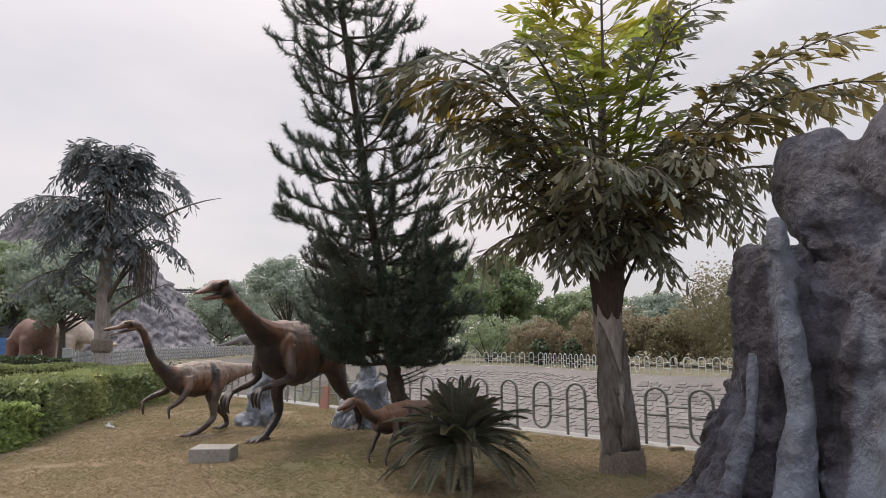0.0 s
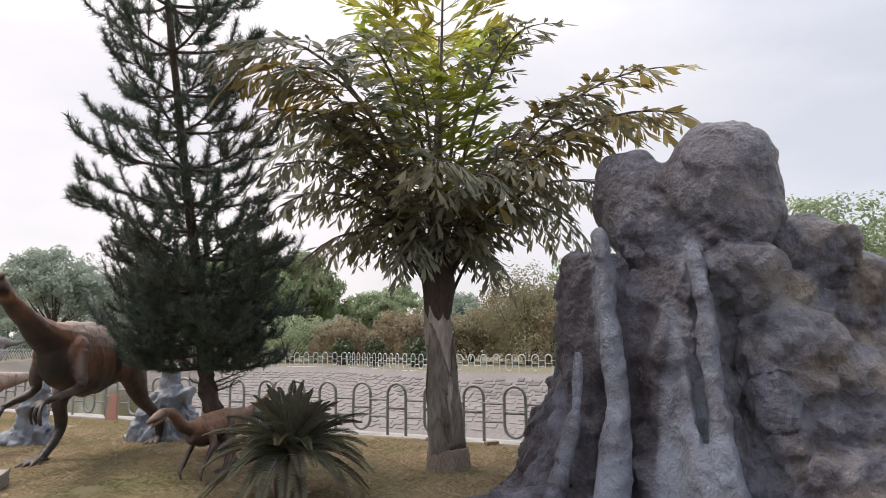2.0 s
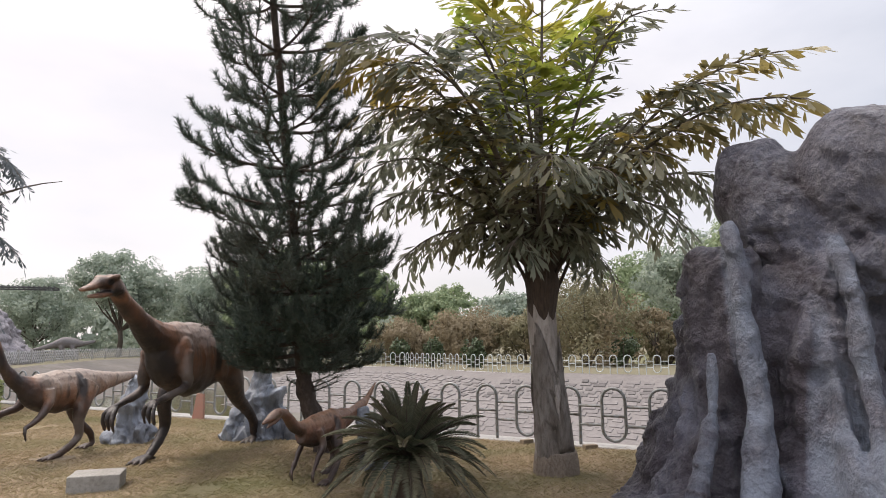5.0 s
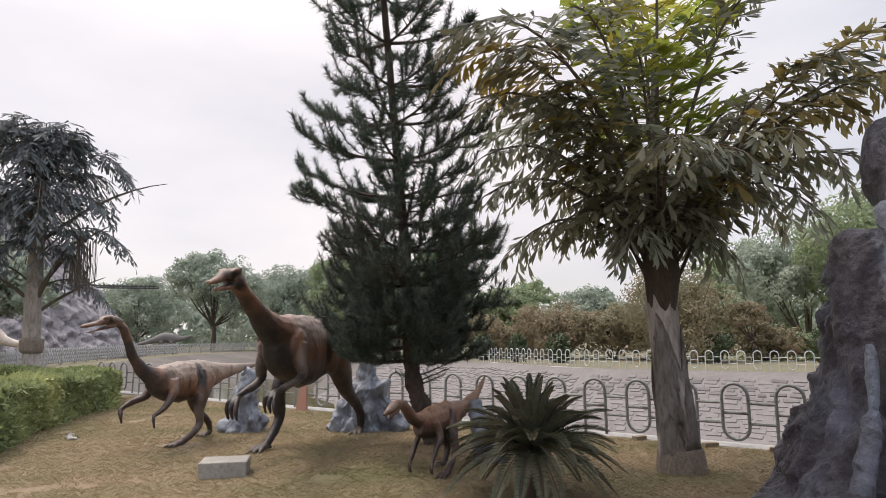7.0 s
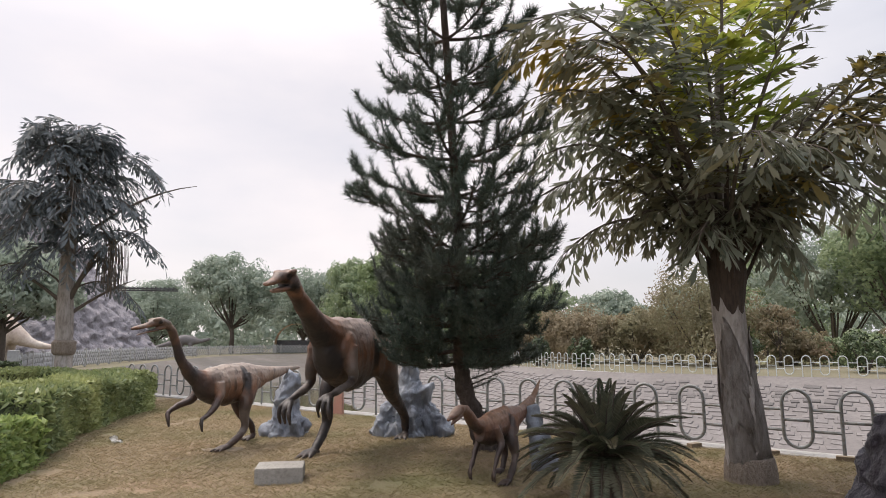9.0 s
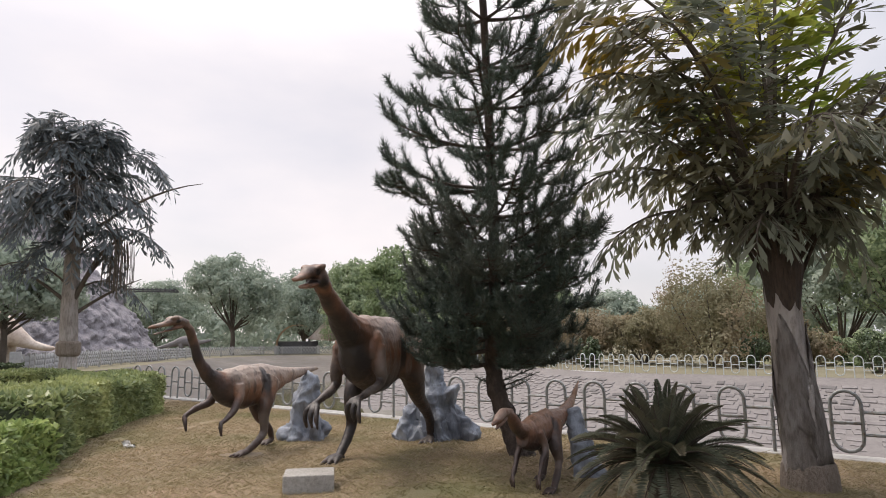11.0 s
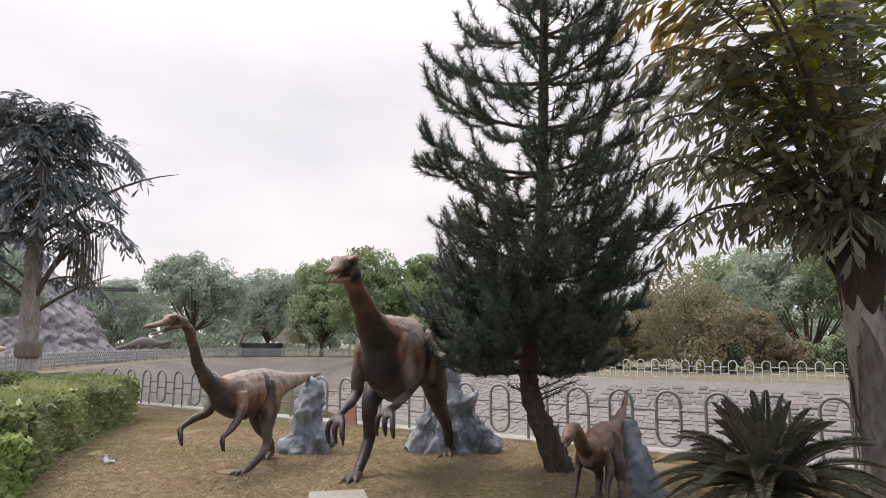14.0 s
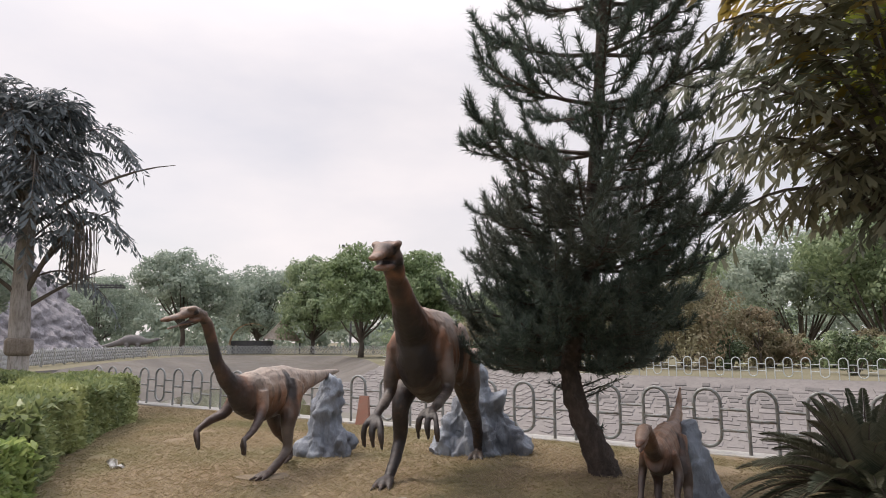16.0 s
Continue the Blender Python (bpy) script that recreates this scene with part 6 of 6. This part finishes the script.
limb(bm, [(-7.5, 0, 1.1), (-5.0, 0, 1.3), (-2.6, 0, 1.9), (-0.8, 0, 2.4), (0.8, 0, 2.3), (2.2, 0, 2.2), (4.0, 0, 2.6)], [0.12, 0.25, 0.5, 0.9, 0.85, 0.4, 0.2], 12)
for x, y in ((0.7, 0.5), (0.7, -0.5), (-1.0, 0.5), (-1.0, -0.5)):
    limb(bm, [(x, y, 1.8), (x, y, 0.8), (x, y, 0.0)], [0.4, 0.3, 0.32], 10)
bmesh.ops.scale(bm, vec=(0.75, 0.75, 0.78), verts=bm.verts)
tagged(fused("sauropod_statue", bm, 0.10, M_SAURO_GREY, pose(*toward(*E2, 32.0, 92), -0.02, 0, 0, 20), (), 3), "dark long-tailed dinosaur statue on the far shore", "statue")

# striped half-round shelter on the far shore
hut = empty("shelter", pose(*toward(*E2, 23.0, 92), -0.02, 0, 0, 20), "small half-round striped shelter on the far shore", "shelter")
bm = bmesh.new()
prof = [(2.9 * math.cos(a), 2.9 * math.sin(a) + 1.2) for a in (math.pi * k / 14 for k in range(15))]
f0 = [bm.verts.new((x, -1.4, z)) for x, z in prof]
f1 = [bm.verts.new((x * 0.98, 1.4, z)) for x, z in prof]
for k in range(14):
    bm.faces.new((f0[k], f0[k + 1], f1[k + 1], f1[k]))
bmesh.ops.solidify(bm, geom=bm.faces[:], thickness=1.1)
part("roof", bm, M_ORANGE, hut)
bm = bmesh.new()
box(bm, (0, 1.0, 0.9), (5.6, 0.2, 1.8))
part("wall", bm, M_DARKMETAL, hut)
for x in (-2.85, 2.85):
    bm = bmesh.new()
    box(bm, (x, 0, 0.6), (0.4, 2.6, 1.25), 0, 0.03)
    part("side_wall", bm, M_CONCRETE, hut)

# pale pointed canopy beside the shelter
tent = empty("canopy_tent", pose(*toward(*E2, 20.6, 92), -0.02, 0, 0, 20), "small pale pointed canopy on the far shore", "tent")
bm = bmesh.new()
tip = bm.verts.new((0.3, 0, 5.0))
eave = [bm.verts.new(p) for p in ((-2.4, -2, 2.1), (2.6, -2, 1.7), (2.6, 2, 1.7), (-2.4, 2, 2.1))]
for k in range(4):
    bm.faces.new((eave[k], eave[(k + 1) % 4], tip))
bmesh.ops.solidify(bm, geom=bm.faces[:], thickness=0.06)
part("cover", bm, M_SAURO_PALE, tent)
for x, y, z in ((-2.3, -1.9, 2.1), (2.5, -1.9, 1.75), (2.5, 1.9, 1.75), (-2.3, 1.9, 2.1)):
    bm = bmesh.new()
    tube(bm, [(x, y, 0), (x, y, z)], 0.06, 6)
    part("pole", bm, M_DARKMETAL, tent)

# floodlight mast
mast = empty("floodlight_mast", pose(*toward(-4.1, 2.35, 14.2, 120), -0.02), "tall floodlight mast far behind the trees", "light mast")
bm = bmesh.new()
tube(bm, [(0, 0, -0.02), (0, 0, 19.5)], [0.22, 0.10], 8)
part("pole", bm, M_DARKMETAL, mast)
bm = bmesh.new()
tube(bm, [(-1.9, 0, 19.4), (1.9, 0, 19.4)], 0.08, 6)
arm = part("crossarm", bm, M_DARKMETAL, mast)
for x in (-1.7, -0.6, 0.6, 1.7):
    bm = bmesh.new()
    box(bm, (x, -0.1, 19.65), (0.5, 0.35, 0.42), 0, 0.04)
    part("lamp_head", bm, M_DARKMETAL, arm)

# flat trellis roof by the mound
pg = empty("pergola", pose(*toward(-1.97, 0.74, 36.4, 90), -0.02, 0, 0, 25), "flat dark trellis canopy behind the tall palm", "pergola")
for y in (-1.2, 1.2):
    bm = bmesh.new()
    tube(bm, [(-2.8, y, -0.02), (-2.8, y, 8.3)], 0.11, 8)
    part("post", bm, M_DARKMETAL, pg)
for k in range(19):
    bm = bmesh.new()
    box(bm, (-4.6 + 0.52 * k, 0, 8.42), (0.10, 3.6, 0.14))
    part("slat", bm, M_DARKMETAL, pg)
for y in (-1.5, 1.5):
    bm = bmesh.new()
    box(bm, (0, y, 8.26), (9.8, 0.16, 0.16))
    part("beam", bm, M_DARKMETAL, pg)

# blue sheet fence behind the long-necked statues
bm = bmesh.new()
c = toward(0.3, 0.5, 53.0, 54)
box(bm, (c[0], c[1], 0.9), (9, 0.08, 1.84), 52)
tagged(link_mesh("sheet_fence", bm, M_BLUE), "blue painted sheet fence behind the statues", "fence")

# ---- dry grass on the lawn ----
rng_g = np.random.default_rng(31)
n = 250000
u_, v_ = rng_g.uniform(-4.5, 16.5, n), -0.2 - rng_g.uniform(0, 1, n) * 8.5
gx, gy = P0.x + ALONG.x * u_ + ACROSS.x * v_, P0.y + ALONG.y * u_ + ACROSS.y * v_
keep = np.array([noise.noise(Vector((x * 0.9, y * 0.9, 3.0))) + 0.5 * noise.noise(Vector((x * 3.1, y * 3.1, 8.0))) > -0.48 for x, y in zip(gx, gy)])
gx, gy = gx[keep], gy[keep]
gz = np.array([lawn_z(x, y) for x, y in zip(gx, gy)])
n = len(gx)
hgt = rng_g.uniform(0.02, 0.075, n)
hgt[rng_g.uniform(size=n) > 0.985] *= 2.2
way = np.stack([rng_g.normal(0, 1.0, n), rng_g.normal(0, 1.0, n), np.full(n, 0.6)], axis=1)
base = np.stack([gx, gy, gz - 0.003], axis=1)
side = unit(np.cross(way, rng_g.normal(size=(n, 3)))) * 0.005
tagged(blades_mesh("dry_grass", np.stack([base - side, base + side, base + way * hgt[:, None]], axis=1), 3, M_GRASS), "sparse short dry grass on the lawn", "grass", kind="stuff")

# ---- stones of the bank ----
bm = bmesh.new()
top_v = [bm.verts.new((x * 0.5, y * 0.5, 0.035)) for x, y in ((-0.86, -0.75), (0.9, -0.8), (0.84, 0.78), (-0.9, 0.8))]
low_v = [bm.verts.new((x * 0.5, y * 0.5, -0.05)) for x, y in ((-1, -1), (1, -0.95), (0.97, 1), (-1, 0.96))]
bm.faces.new(top_v)
for k in range(4):
    bm.faces.new((low_v[k], low_v[(k + 1) % 4], top_v[(k + 1) % 4], top_v[k]))
stone_me = bpy.data.meshes.new("stone")
bm.to_mesh(stone_me)
bm.free()
stone_me.materials.append(M_STONE)
stone_v = [v.co.copy() for v in stone_me.vertices]
stone_f = [tuple(p.vertices) for p in stone_me.polygons]
rs = random.Random(9)
made, vs, fs = 0, [], []
for i in range(5):
    a, b, a2, b2 = RIM[i], RIM[i + 1], BED[i], BED[i + 1]
    e = (b - a).normalized()
    slope = (a2.lerp(b2, 0.5) - a.lerp(b, 0.5))
    slope = (slope - e * slope.dot(e)).normalized()
    nrm = slope.cross(e)
    nrm = nrm if nrm.z > 0 else -nrm
    rows_n = 14
    for r in range(rows_n):
        s = rs.uniform(0, 0.4)
        length = (b - a).length
        while s < length - 0.3:
            L = rs.uniform(0.34, 0.72)
            if rs.random() < 0.93:
                f = (s + L / 2) / length
                w = 0.15 + 0.82 * (r + rs.uniform(-0.22, 0.22)) / rows_n
                p = a.lerp(b, f).lerp(a2.lerp(b2, f), w)
                p = Vector((p.x, p.y, p.z - 0.02 + 0.06 * noise.noise(Vector((p.x, p.y, p.z)) * 0.4))) + nrm * 0.01
                m = Matrix.Translation(p) @ Matrix((e, slope, nrm)).transposed().to_4x4() @ pose(0, 0, 0, 0, 0, rs.uniform(-11, 11)) @ Matrix.Diagonal((L, rs.uniform(0.28, 0.46), 1, 1))
                if made < 300 and -2 < p.x < 9 and r < 6:
                    shared("stone", stone_me, stone_bank, m)
                    made += 1
                else:
                    o = len(vs)
                    vs.extend((m @ v)[:] for v in stone_v)
                    fs.extend(tuple(k + o for k in f_) for f_ in stone_f)
            s += L + rs.uniform(0.06, 0.16)
tagged(mesh_from("stones", vs, fs, M_STONE, stone_bank), kind="stuff")
